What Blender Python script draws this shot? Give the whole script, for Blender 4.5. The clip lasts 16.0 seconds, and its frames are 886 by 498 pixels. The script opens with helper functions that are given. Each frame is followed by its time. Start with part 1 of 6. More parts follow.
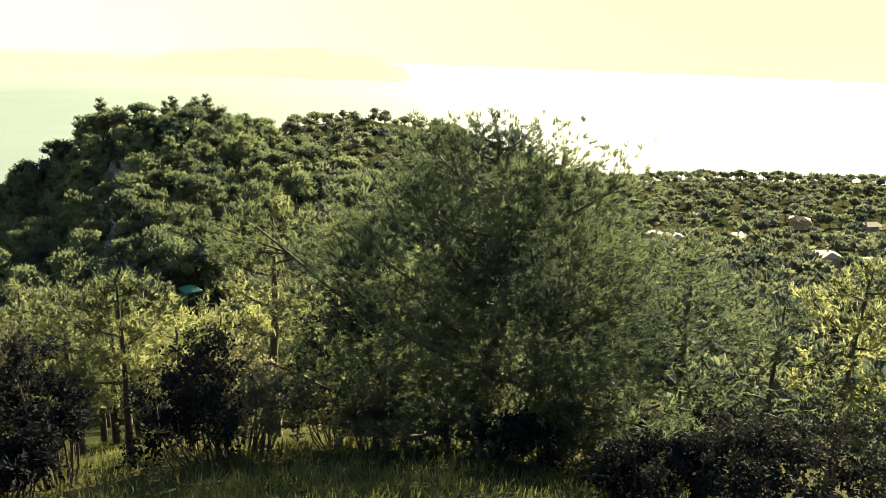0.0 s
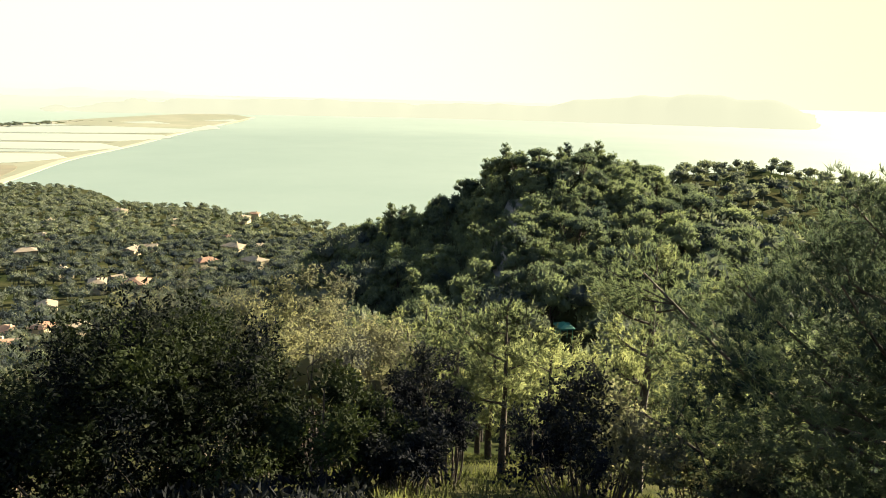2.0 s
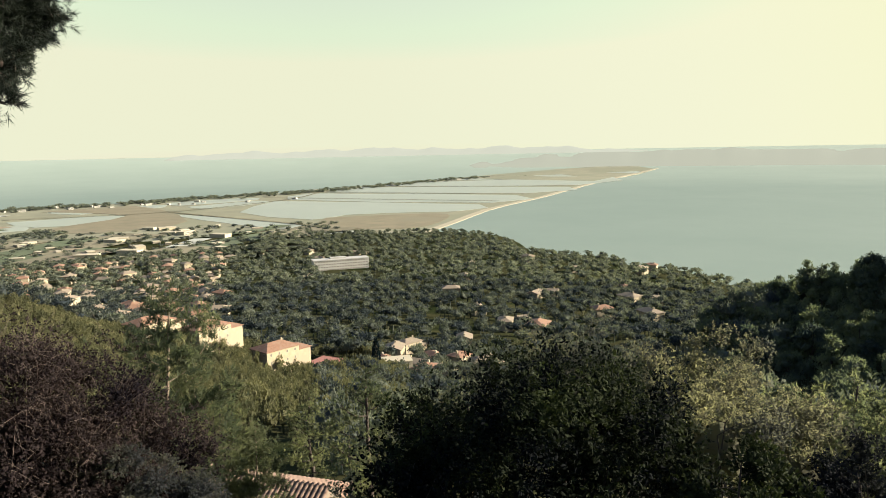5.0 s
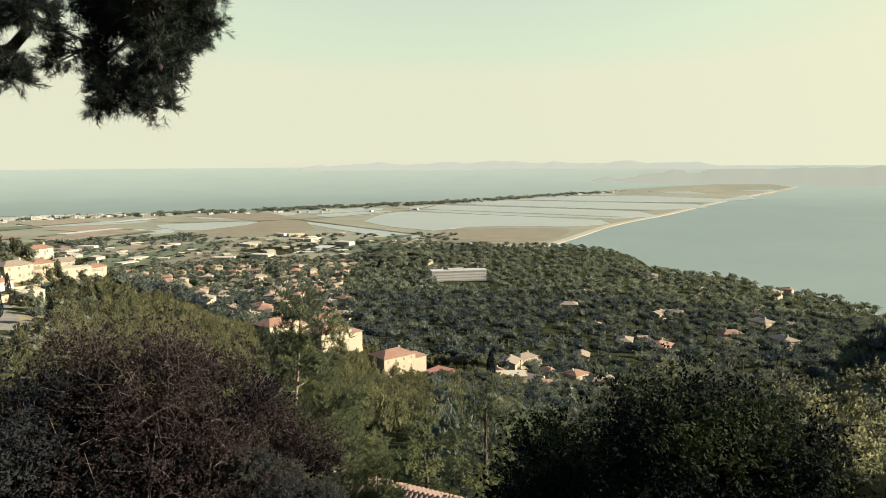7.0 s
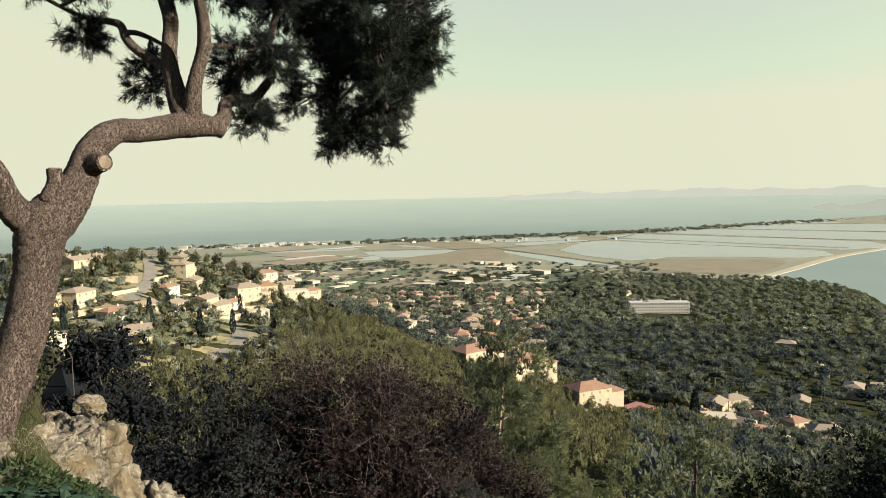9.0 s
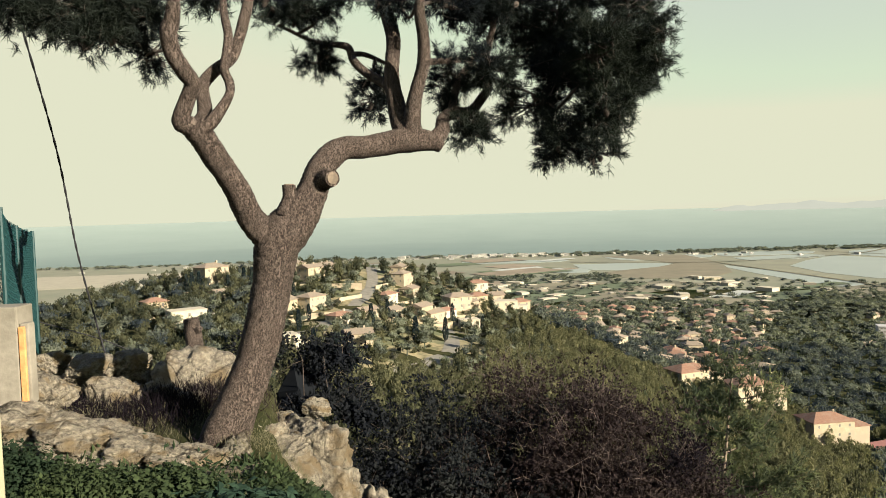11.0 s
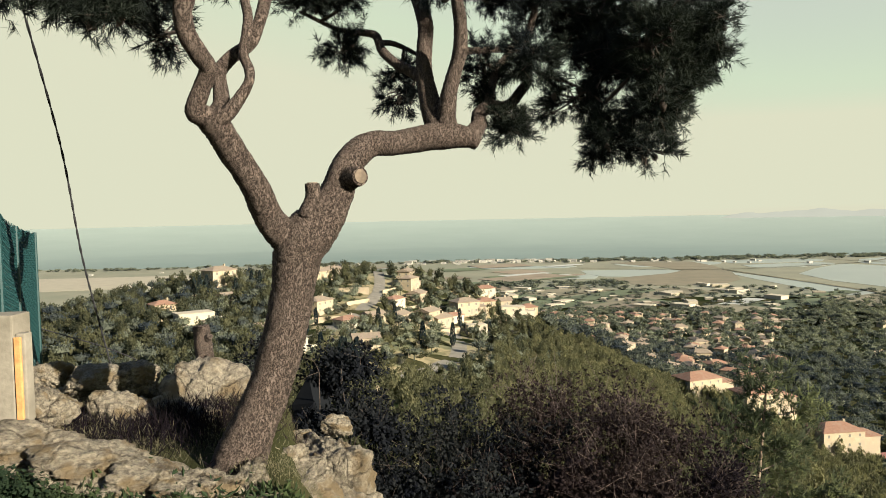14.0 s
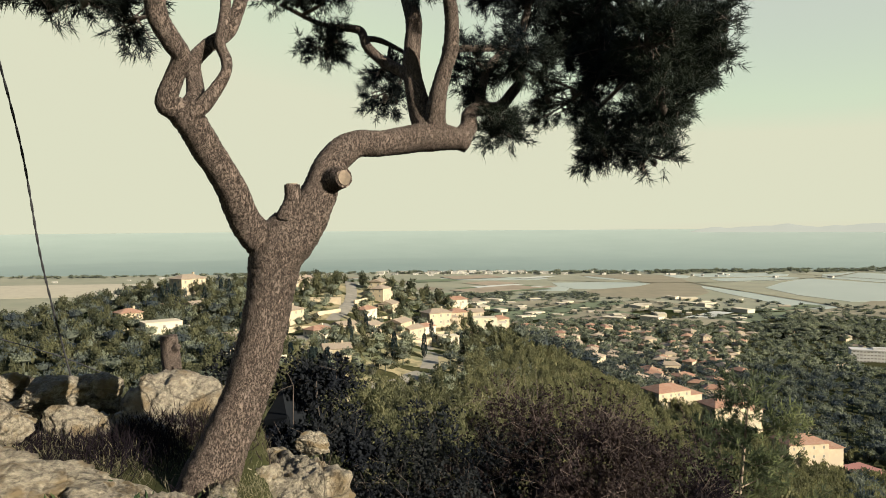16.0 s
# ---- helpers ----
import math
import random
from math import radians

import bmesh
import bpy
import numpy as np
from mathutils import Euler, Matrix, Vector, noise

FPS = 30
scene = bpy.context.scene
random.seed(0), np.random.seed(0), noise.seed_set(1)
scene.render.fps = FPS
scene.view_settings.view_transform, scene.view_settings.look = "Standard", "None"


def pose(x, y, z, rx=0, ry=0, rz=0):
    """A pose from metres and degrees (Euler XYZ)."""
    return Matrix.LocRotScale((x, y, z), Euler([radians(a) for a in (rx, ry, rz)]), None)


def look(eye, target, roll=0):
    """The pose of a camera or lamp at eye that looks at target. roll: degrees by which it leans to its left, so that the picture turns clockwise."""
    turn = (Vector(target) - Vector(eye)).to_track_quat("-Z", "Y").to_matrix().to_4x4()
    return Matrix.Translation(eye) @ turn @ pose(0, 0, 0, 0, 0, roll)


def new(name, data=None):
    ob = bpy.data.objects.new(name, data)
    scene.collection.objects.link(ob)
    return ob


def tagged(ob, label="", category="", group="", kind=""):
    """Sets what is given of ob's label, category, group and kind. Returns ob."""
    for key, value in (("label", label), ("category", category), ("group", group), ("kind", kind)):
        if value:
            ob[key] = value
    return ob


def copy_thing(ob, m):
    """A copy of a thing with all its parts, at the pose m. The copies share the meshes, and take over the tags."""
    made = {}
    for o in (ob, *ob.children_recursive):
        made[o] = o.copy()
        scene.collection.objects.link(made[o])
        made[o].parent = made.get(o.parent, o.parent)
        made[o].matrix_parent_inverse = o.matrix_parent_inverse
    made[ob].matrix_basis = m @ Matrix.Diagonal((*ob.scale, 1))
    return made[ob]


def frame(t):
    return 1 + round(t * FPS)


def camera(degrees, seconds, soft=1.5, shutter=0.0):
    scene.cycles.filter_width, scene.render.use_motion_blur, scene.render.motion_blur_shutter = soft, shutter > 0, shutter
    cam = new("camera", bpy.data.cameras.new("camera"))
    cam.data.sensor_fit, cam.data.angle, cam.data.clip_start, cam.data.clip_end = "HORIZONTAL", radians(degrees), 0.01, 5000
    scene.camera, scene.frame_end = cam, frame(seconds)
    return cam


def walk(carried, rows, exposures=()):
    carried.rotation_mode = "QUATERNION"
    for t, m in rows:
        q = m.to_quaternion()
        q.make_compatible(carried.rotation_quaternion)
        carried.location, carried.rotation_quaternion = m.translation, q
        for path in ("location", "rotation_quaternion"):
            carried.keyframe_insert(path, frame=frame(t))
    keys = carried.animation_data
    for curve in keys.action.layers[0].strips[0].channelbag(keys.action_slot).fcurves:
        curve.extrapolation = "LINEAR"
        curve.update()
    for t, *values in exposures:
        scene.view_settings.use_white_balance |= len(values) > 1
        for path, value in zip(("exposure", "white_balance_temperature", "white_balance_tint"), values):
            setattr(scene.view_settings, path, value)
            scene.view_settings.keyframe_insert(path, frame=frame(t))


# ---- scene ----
EXPOSURES = [(0.0, 3.0, 7600, 5), (0.5, 3.25, 7900, 3), (1.2, 3.15, 7700, 4), (2.0, 2.88, 7100, 7), (3.5, 2.34, 6550, 10), (5.0, 2.14, 6400, 12), (7.5, 2.02, 6350, 13), (10.0, 2.0, 6350, 13), (16.0, 1.9, 6350, 13)]
# ---- camera: seconds, eye, heading east of north, tilt, lean ----
cam = camera(63.53, 16.0, soft=0.7)
PATH = [
    (0.0, -0.107, -0.569, 1.579, 106.21, -14.84, 2.26),
    (0.5, -0.081, -0.548, 1.581, 95.61, -14.61, 1.42),
    (1.0, -0.077, -0.512, 1.584, 90.71, -13.47, 1.84),
    (1.5, -0.088, -0.440, 1.586, 83.11, -12.70, 1.79),
    (2.0, -0.114, -0.367, 1.583, 75.87, -12.12, 1.36),
    (2.5, -0.172, -0.298, 1.591, 70.35, -11.50, 1.45),
    (3.0, -0.243, -0.233, 1.602, 65.13, -10.41, 1.20),
    (3.5, -0.273, -0.191, 1.611, 59.43, -9.27, 0.90),
    (4.0, -0.259, -0.157, 1.615, 53.98, -8.47, 0.22),
    (4.5, -0.219, -0.114, 1.614, 49.23, -8.16, -0.51),
    (5.0, -0.174, -0.060, 1.611, 44.39, -8.15, -1.10),
    (5.2, -0.159, -0.029, 1.609, 42.77, -8.18, -1.19),
    (7.3, -0.079, 0.457, 1.574, 32.86, -6.59, -0.38),
    (7.5, -0.065, 0.497, 1.577, 31.10, -6.28, -0.53),
    (8.0, -0.041, 0.584, 1.582, 26.00, -5.28, -0.92),
    (8.5, -0.082, 0.660, 1.592, 22.24, -4.81, -0.68),
    (9.0, -0.141, 0.681, 1.617, 19.29, -4.48, -1.14),
    (9.5, -0.166, 0.724, 1.624, 13.21, -4.66, -1.92),
    (10.0, -0.144, 0.774, 1.628, 5.86, -4.14, -2.12),
    (10.2, -0.134, 0.794, 1.622, 4.17, -3.80, -2.24),
    (12.3, -0.191, 1.138, 1.627, 0.35, -1.48, -0.24),
    (12.5, -0.200, 1.171, 1.630, -0.50, -0.98, 0.19),
    (13.0, -0.239, 1.243, 1.622, -0.15, -0.98, 0.47),
    (13.5, -0.316, 1.316, 1.622, 1.63, -1.32, -0.74),
    (14.0, -0.323, 1.397, 1.610, 2.06, -2.72, -1.17),
    (14.5, -0.305, 1.474, 1.604, -0.16, -2.20, -0.84),
    (15.0, -0.336, 1.566, 1.591, -1.24, -2.21, -0.63),
    (15.5, -0.397, 1.640, 1.582, 1.98, -1.91, -0.53),
    (16.0, -0.411, 1.682, 1.578, 4.29, -1.89, -0.41),
]


def heading(x, y, z, turn, tilt, lean):
    turn, tilt = radians(turn), radians(tilt)
    ahead = Vector((math.sin(turn) * math.cos(tilt), math.cos(turn) * math.cos(tilt), math.sin(tilt)))
    return look((x, y, z), Vector((x, y, z)) + ahead, lean)


walk(cam, [(row[0], heading(*row[1:])) for row in PATH], EXPOSURES)
# ---- sky and sun ----
SUN_TURN, SUN_HEIGHT = 130.0, 20.5
world = bpy.data.worlds.new("world")
scene.world = world
world.use_nodes = True
wn, wl = world.node_tree.nodes, world.node_tree.links
sky = wn.new("ShaderNodeTexSky")
sky.sky_type = "NISHITA"
sky.sun_disc = False
sky.sun_elevation, sky.sun_rotation = radians(SUN_HEIGHT), radians(SUN_TURN)
sky.altitude, sky.air_density, sky.dust_density, sky.ozone_density = 150, 1.0, 1.4, 1.0
tint = wn.new("ShaderNodeMix")
tint.data_type, tint.blend_type = "RGBA", "MULTIPLY"
tint.inputs[0].default_value = 1.0
tint.inputs[7].default_value = (1.0, 0.96, 0.95, 1)
wl.new(sky.outputs[0], tint.inputs[6])
# evening haze: a cream veil of the sky that thins upwards
where, split, veil = wn.new("ShaderNodeTexCoord"), wn.new("ShaderNodeSeparateXYZ"), wn.new("ShaderNodeValToRGB")
wl.new(where.outputs["Generated"], split.inputs[0])
wl.new(split.outputs[2], veil.inputs[0])
veil.color_ramp.elements[0].color = (3.1, 2.9, 2.1, 1)
veil.color_ramp.elements[1].color = (0.1, 0.4, 2.1, 1)
for spot, colour in ((0.05, (2.1, 1.95, 1.35)), (0.14, (1.5, 1.35, 0.9)), (0.33, (2.2, 1.8, 1.15)), (0.42, (0.5, 0.6, 0.8)), (0.6, (0.1, 0.42, 2.0))):
    veil.color_ramp.elements.new(spot).color = (*colour, 1)
both, cap = wn.new("ShaderNodeVectorMath"), wn.new("ShaderNodeVectorMath")
both.operation, cap.operation = "ADD", "MINIMUM"
wl.new(tint.outputs[2], both.inputs[0])
wl.new(veil.outputs[0], both.inputs[1])
wl.new(both.outputs[0], cap.inputs[0])
# the glow is warmer towards the sun
toward, warm, join = wn.new("ShaderNodeVectorMath"), wn.new("ShaderNodeValToRGB"), wn.new("ShaderNodeVectorMath")
toward.operation, join.operation = "DOT_PRODUCT", "MULTIPLY"
toward.inputs[1].default_value = (math.sin(radians(SUN_TURN)) * math.cos(radians(SUN_HEIGHT)), math.cos(radians(SUN_TURN)) * math.cos(radians(SUN_HEIGHT)), math.sin(radians(SUN_HEIGHT)))
wl.new(where.outputs["Generated"], toward.inputs[0])
wl.new(toward.outputs["Value"], warm.inputs[0])
warm.color_ramp.elements[0].color = (0.90, 0.92, 0.66, 1)
warm.color_ramp.elements[1].color = (1, 1, 0.42, 1)
warm.color_ramp.elements[1].position = 1.0
warm.color_ramp.elements.new(0.4).color = (0.97, 0.98, 0.71, 1)
warm.color_ramp.elements.new(0.7).color = (1, 1, 0.64, 1)
warm.color_ramp.interpolation = "B_SPLINE"
wl.new(warm.outputs[0], join.inputs[0])
join.inputs[1].default_value = (5.0, 5.0, 5.0)
wl.new(join.outputs[0], cap.inputs[1])
wl.new(cap.outputs[0], wn["Background"].inputs[0])
wn["Background"].inputs[1].default_value = 0.0425
sun = new("sun", bpy.data.lights.new("sun", "SUN"))
sun.data.energy, sun.data.angle, sun.data.color = 5.0, radians(0.6), (1.0, 0.90, 0.70)
sun_way = Vector((math.sin(radians(SUN_TURN)) * math.cos(radians(SUN_HEIGHT)), math.cos(radians(SUN_TURN)) * math.cos(radians(SUN_HEIGHT)), math.sin(radians(SUN_HEIGHT))))
sun.matrix_world = look(sun_way * 50, (0, 0, 0))

# ---- materials ----


def material(name, c1, c2, scale=4.0, rough=0.85, bump=0.0, c3=None, scale3=0.4, metal=0.0, bump_scale=None, spec=0.3):
    """Two colours mixed by a fine noise, a third by a broad one, with fine relief."""
    m = bpy.data.materials.new(name)
    m.use_nodes = True
    n, l = m.node_tree.nodes, m.node_tree.links
    b = n["Principled BSDF"]
    b.inputs["Roughness"].default_value, b.inputs["Metallic"].default_value = rough, metal
    b.inputs["Specular IOR Level"].default_value = spec
    co = n.new("ShaderNodeTexCoord")
    t = n.new("ShaderNodeTexNoise")
    t.inputs["Scale"].default_value, t.inputs["Detail"].default_value, t.inputs["Roughness"].default_value = scale, 6, 0.65
    l.new(co.outputs["Object"], t.inputs["Vector"])
    r = n.new("ShaderNodeValToRGB")
    r.color_ramp.elements[0].position, r.color_ramp.elements[1].position = 0.32, 0.68
    r.color_ramp.elements[0].color, r.color_ramp.elements[1].color = (*c1, 1), (*c2, 1)
    l.new(t.outputs["Fac"], r.inputs["Fac"])
    out = r.outputs["Color"]
    if c3:
        t3 = n.new("ShaderNodeTexNoise")
        t3.inputs["Scale"].default_value, t3.inputs["Detail"].default_value = scale3, 4
        l.new(co.outputs["Object"], t3.inputs["Vector"])
        r3 = n.new("ShaderNodeValToRGB")
        r3.color_ramp.elements[0].position, r3.color_ramp.elements[1].position = 0.48, 0.62
        l.new(t3.outputs["Fac"], r3.inputs["Fac"])
        mx = n.new("ShaderNodeMix")
        mx.data_type = "RGBA"
        mx.inputs[7].default_value = (*c3, 1)
        l.new(r3.outputs["Color"], mx.inputs[0])
        l.new(out, mx.inputs[6])
        out = mx.outputs[2]
    l.new(out, b.inputs["Base Color"])
    if bump:
        bt = n.new("ShaderNodeTexNoise")
        bt.inputs["Scale"].default_value, bt.inputs["Detail"].default_value = bump_scale or scale * 2.5, 8
        l.new(co.outputs["Object"], bt.inputs["Vector"])
        bp = n.new("ShaderNodeBump")
        bp.inputs["Strength"].default_value, bp.inputs["Distance"].default_value = 0.8, bump
        l.new(bt.outputs["Fac"], bp.inputs["Height"])
        l.new(bp.outputs["Normal"], b.inputs["Normal"])
    return m


def foliage(name, dark, light, through_light=0.3, patch=0.25, rough=0.85, spec=0.06):
    """Leaves: every leaf has a shade of its own, every tree too, and light passes through."""
    m = bpy.data.materials.new(name)
    m.use_nodes = True
    n, l = m.node_tree.nodes, m.node_tree.links
    b = n["Principled BSDF"]
    b.inputs["Roughness"].default_value, b.inputs["Specular IOR Level"].default_value = rough, spec
    geo, info, co = n.new("ShaderNodeNewGeometry"), n.new("ShaderNodeObjectInfo"), n.new("ShaderNodeTexCoord")
    t = n.new("ShaderNodeTexNoise")
    t.inputs["Scale"].default_value, t.inputs["Detail"].default_value = patch, 2
    l.new(geo.outputs["Position"], t.inputs["Vector"])
    a1, a2 = n.new("ShaderNodeMath"), n.new("ShaderNodeMath")
    a1.operation = a2.operation = "MULTIPLY_ADD"
    a1.inputs[1].default_value, a2.inputs[1].default_value = 0.16, 0.35
    l.new(geo.outputs["Random Per Island"], a1.inputs[0])
    l.new(info.outputs["Random"], a2.inputs[0])
    half = n.new("ShaderNodeMath")
    half.operation = "MULTIPLY_ADD"
    half.inputs[1].default_value, half.inputs[2].default_value = 1.6, -0.75
    l.new(t.outputs["Fac"], half.inputs[0])
    l.new(half.outputs[0], a1.inputs[2])
    l.new(a1.outputs[0], a2.inputs[2])
    r = n.new("ShaderNodeValToRGB")
    r.color_ramp.elements[0].color, r.color_ramp.elements[1].color = (*dark, 1), (*light, 1)
    l.new(a2.outputs[0], r.inputs["Fac"])
    l.new(r.outputs["Color"], b.inputs["Base Color"])
    tr = n.new("ShaderNodeBsdfTranslucent")
    # light that has passed through a leaf is stronger and yellower
    thin = n.new("ShaderNodeMix")
    thin.data_type, thin.blend_type = "RGBA", "MULTIPLY"
    thin.inputs[0].default_value, thin.inputs[7].default_value = 1.0, (1.9, 1.95, 1.4, 1)
    l.new(r.outputs["Color"], thin.inputs[6])
    l.new(thin.outputs[2], tr.inputs["Color"])
    mx = n.new("ShaderNodeMixShader")
    mx.inputs[0].default_value = through_light
    l.new(b.outputs[0], mx.inputs[1])
    l.new(tr.outputs[0], mx.inputs[2])
    l.new(mx.outputs[0], n["Material Output"].inputs["Surface"])
    return m


def bark_material(name, dark, light, lichen, scale):
    """Plated bark: stretched cells with dark fissures and a fine grain."""
    m = material(name, dark, light, scale * 1.3, 0.95, 0, lichen, scale * 0.25, spec=0.1)
    n, l = m.node_tree.nodes, m.node_tree.links
    co = n.new("ShaderNodeTexCoord")
    mp = n.new("ShaderNodeMapping")
    mp.inputs["Scale"].default_value = (1, 1, 0.38)
    v = n.new("ShaderNodeTexVoronoi")
    v.feature = "DISTANCE_TO_EDGE"
    v.inputs["Scale"].default_value = scale
    g = n.new("ShaderNodeTexNoise")
    g.inputs["Scale"].default_value, g.inputs["Detail"].default_value = scale * 2, 6
    warp = n.new("ShaderNodeMix")
    warp.data_type = "RGBA"
    warp.inputs[0].default_value = 0.06
    l.new(co.outputs["Object"], mp.inputs[0])
    l.new(mp.outputs[0], warp.inputs[6])
    l.new(mp.outputs[0], g.inputs["Vector"])
    l.new(g.outputs["Color"], warp.inputs[7])
    l.new(warp.outputs[2], v.inputs["Vector"])
    s = n.new("ShaderNodeMath")
    s.operation = "MULTIPLY_ADD"
    s.inputs[1].default_value = 0.35
    l.new(g.outputs["Fac"], s.inputs[0])
    rr = n.new("ShaderNodeValToRGB")
    rr.color_ramp.elements[0].position, rr.color_ramp.elements[1].position = 0.0, 0.17
    l.new(v.outputs["Distance"], rr.inputs["Fac"])
    l.new(rr.outputs["Color"], s.inputs[2])
    bp = n.new("ShaderNodeBump")
    bp.inputs["Strength"].default_value, bp.inputs["Distance"].default_value = 1.0, 0.5 / scale
    l.new(s.outputs[0], bp.inputs["Height"])
    b = n["Principled BSDF"]
    l.new(bp.outputs["Normal"], b.inputs["Normal"])
    old = b.inputs["Base Color"].links[0].from_socket
    mx = n.new("ShaderNodeMix")
    mx.data_type = "RGBA"
    mx.inputs[6].default_value = (*[c * 0.28 for c in dark], 1)
    l.new(rr.outputs["Color"], mx.inputs[0])
    l.new(old, mx.inputs[7])
    l.new(mx.outputs[2], b.inputs["Base Color"])
    return m


def rock_material(name):
    """Limestone: grey and ochre patches, dark cracks between weathered plates, a rough grain."""
    m = material(name, (0.058, 0.050, 0.040), (0.240, 0.212, 0.162), 10, 0.94, 0, (0.112, 0.086, 0.052), 2.0, spec=0.1)
    n, l = m.node_tree.nodes, m.node_tree.links
    co, g, v, warp, rr, s, bp, mx = (n.new("ShaderNode" + k) for k in ("TexCoord", "TexNoise", "TexVoronoi", "Mix", "ValToRGB", "Math", "Bump", "Mix"))
    geo = n.new("ShaderNodeNewGeometry")
    g.inputs["Scale"].default_value, g.inputs["Detail"].default_value, g.inputs["Roughness"].default_value = 5, 10, 0.7
    v.feature = "DISTANCE_TO_EDGE"
    v.inputs["Scale"].default_value = 2.6
    warp.data_type = mx.data_type = "RGBA"
    warp.inputs[0].default_value = 0.16
    l.new(geo.outputs["Position"], g.inputs["Vector"])
    l.new(geo.outputs["Position"], warp.inputs[6])
    l.new(g.outputs["Color"], warp.inputs[7])
    l.new(warp.outputs[2], v.inputs["Vector"])
    rr.color_ramp.elements[0].color, rr.color_ramp.elements[1].position = (0.62, 0.62, 0.62, 1), 0.02
    l.new(v.outputs["Distance"], rr.inputs["Fac"])
    s.operation = "MULTIPLY_ADD"
    s.inputs[1].default_value = 2.2
    l.new(g.outputs["Fac"], s.inputs[0])
    l.new(rr.outputs["Color"], s.inputs[2])
    bp.inputs["Strength"].default_value, bp.inputs["Distance"].default_value = 1.0, 0.055
    l.new(s.outputs[0], bp.inputs["Height"])
    b = n["Principled BSDF"]
    l.new(bp.outputs["Normal"], b.inputs["Normal"])
    old = b.inputs["Base Color"].links[0].from_socket
    mx.inputs[6].default_value = (0.045, 0.036, 0.028, 1)
    l.new(rr.outputs["Color"], mx.inputs[0])
    l.new(old, mx.inputs[7])
    l.new(mx.outputs[2], b.inputs["Base Color"])
    return m


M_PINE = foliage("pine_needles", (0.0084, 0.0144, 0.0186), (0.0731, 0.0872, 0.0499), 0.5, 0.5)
# needles far darker than real ones: the crown's deep shade is in their colour
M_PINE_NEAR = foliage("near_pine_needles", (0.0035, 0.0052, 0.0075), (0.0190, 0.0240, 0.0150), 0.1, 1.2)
M_YOUNG_WOOD = foliage("young_wood_needles", (0.0179, 0.0211, 0.0134), (0.1275, 0.1230, 0.0650), 0.35, 0.15)
M_PINE_YOUNG = foliage("young_pine_needles", (0.0306, 0.0392, 0.0271), (0.1870, 0.1913, 0.1062), 0.6, 0.4)
M_FOREST = foliage("forest_needles", (0.0202, 0.0267, 0.0313), (0.1613, 0.1724, 0.1145), 0.3, 0.09)
M_HILL_PINE = foliage("hill_pine_needles", (0.0195, 0.0279, 0.0279), (0.1219, 0.1394, 0.0802), 0.45, 0.12)
# the black of the oak's shaded body is put into its leaf colour
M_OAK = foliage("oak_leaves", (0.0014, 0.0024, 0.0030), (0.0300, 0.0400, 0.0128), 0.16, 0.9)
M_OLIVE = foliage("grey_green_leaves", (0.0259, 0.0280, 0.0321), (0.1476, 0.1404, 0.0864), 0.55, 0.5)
# dry and shrub leaf colours are lowered to paint deeper shade into the bushes
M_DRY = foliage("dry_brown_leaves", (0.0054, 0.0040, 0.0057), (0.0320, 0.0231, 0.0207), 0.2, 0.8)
M_SHRUB = foliage("shade_dark_shrub_leaves", (0.0030, 0.0040, 0.0067), (0.0204, 0.0222, 0.0187), 0.15, 0.8)
M_MALLOW = foliage("mallow_leaves", (0.0090, 0.0195, 0.0150), (0.0300, 0.0510, 0.0285), 0.12, 2.0)
M_WEED = foliage("weed_leaves", (0.0150, 0.0255, 0.0142), (0.0713, 0.0900, 0.0338), 0.35, 1.5)
M_GRASS = foliage("dry_grass", (0.0534, 0.0517, 0.0356), (0.1781, 0.1568, 0.0997), 0.3, 1.0)
M_STRAW = foliage("tall_straw", (0.0825, 0.0660, 0.0375), (0.1725, 0.1425, 0.0863), 0.35, 1.0)
M_CYPRESS = foliage("cypress_leaves", (0.0050, 0.0101, 0.0133), (0.0255, 0.0344, 0.0295), 0.1, 0.5)
M_BARK = bark_material("pine_bark", (0.056, 0.043, 0.037), (0.124, 0.097, 0.080), (0.092, 0.073, 0.062), 54)
M_TWIG = material("brown_twigs", (0.0375, 0.0270, 0.0240), (0.0975, 0.0720, 0.0615), 12, 0.95)
M_BARK_FAR = material("far_bark", (0.0196, 0.0154, 0.0133), (0.0595, 0.0462, 0.0378), 9, 0.95, 0.02)
M_CUT = material("cut_wood", (0.0684, 0.0522, 0.0390), (0.1188, 0.0936, 0.0684), 30, 0.9, 0.004, (0.0546, 0.0432, 0.0318), 8)
M_ROCK = rock_material("limestone")
M_SOIL = material("dry_soil", (0.0581, 0.0433, 0.0268), (0.1211, 0.0944, 0.0606), 6, 0.95, 0.02, (0.0433, 0.0459, 0.0173), 1.1)
M_HILL = material("hill_ground", (0.0160, 0.0192, 0.0088), (0.0440, 0.0416, 0.0208), 0.35, 0.95, 0.05, (0.0144, 0.0192, 0.0080), 0.03, spec=0.0)
M_TRACK = material("dirt_track", (0.085, 0.073, 0.056), (0.150, 0.130, 0.100), 0.8, 0.95, 0.03)
M_ROAD = material("pale_road", (0.0972, 0.0893, 0.0720), (0.1440, 0.1325, 0.1066), 0.4, 0.9)
M_PLASTER = material("cream_plaster", (0.2204, 0.1828, 0.1234), (0.2736, 0.2285, 0.1571), 0.6, 0.9, 0.004, (0.2204, 0.1843, 0.1346), 0.12)
M_WHITE = material("white_plaster", (0.2640, 0.2324, 0.1656), (0.3280, 0.2902, 0.2102), 0.6, 0.9, 0.004, (0.2960, 0.2652, 0.2052), 0.15)
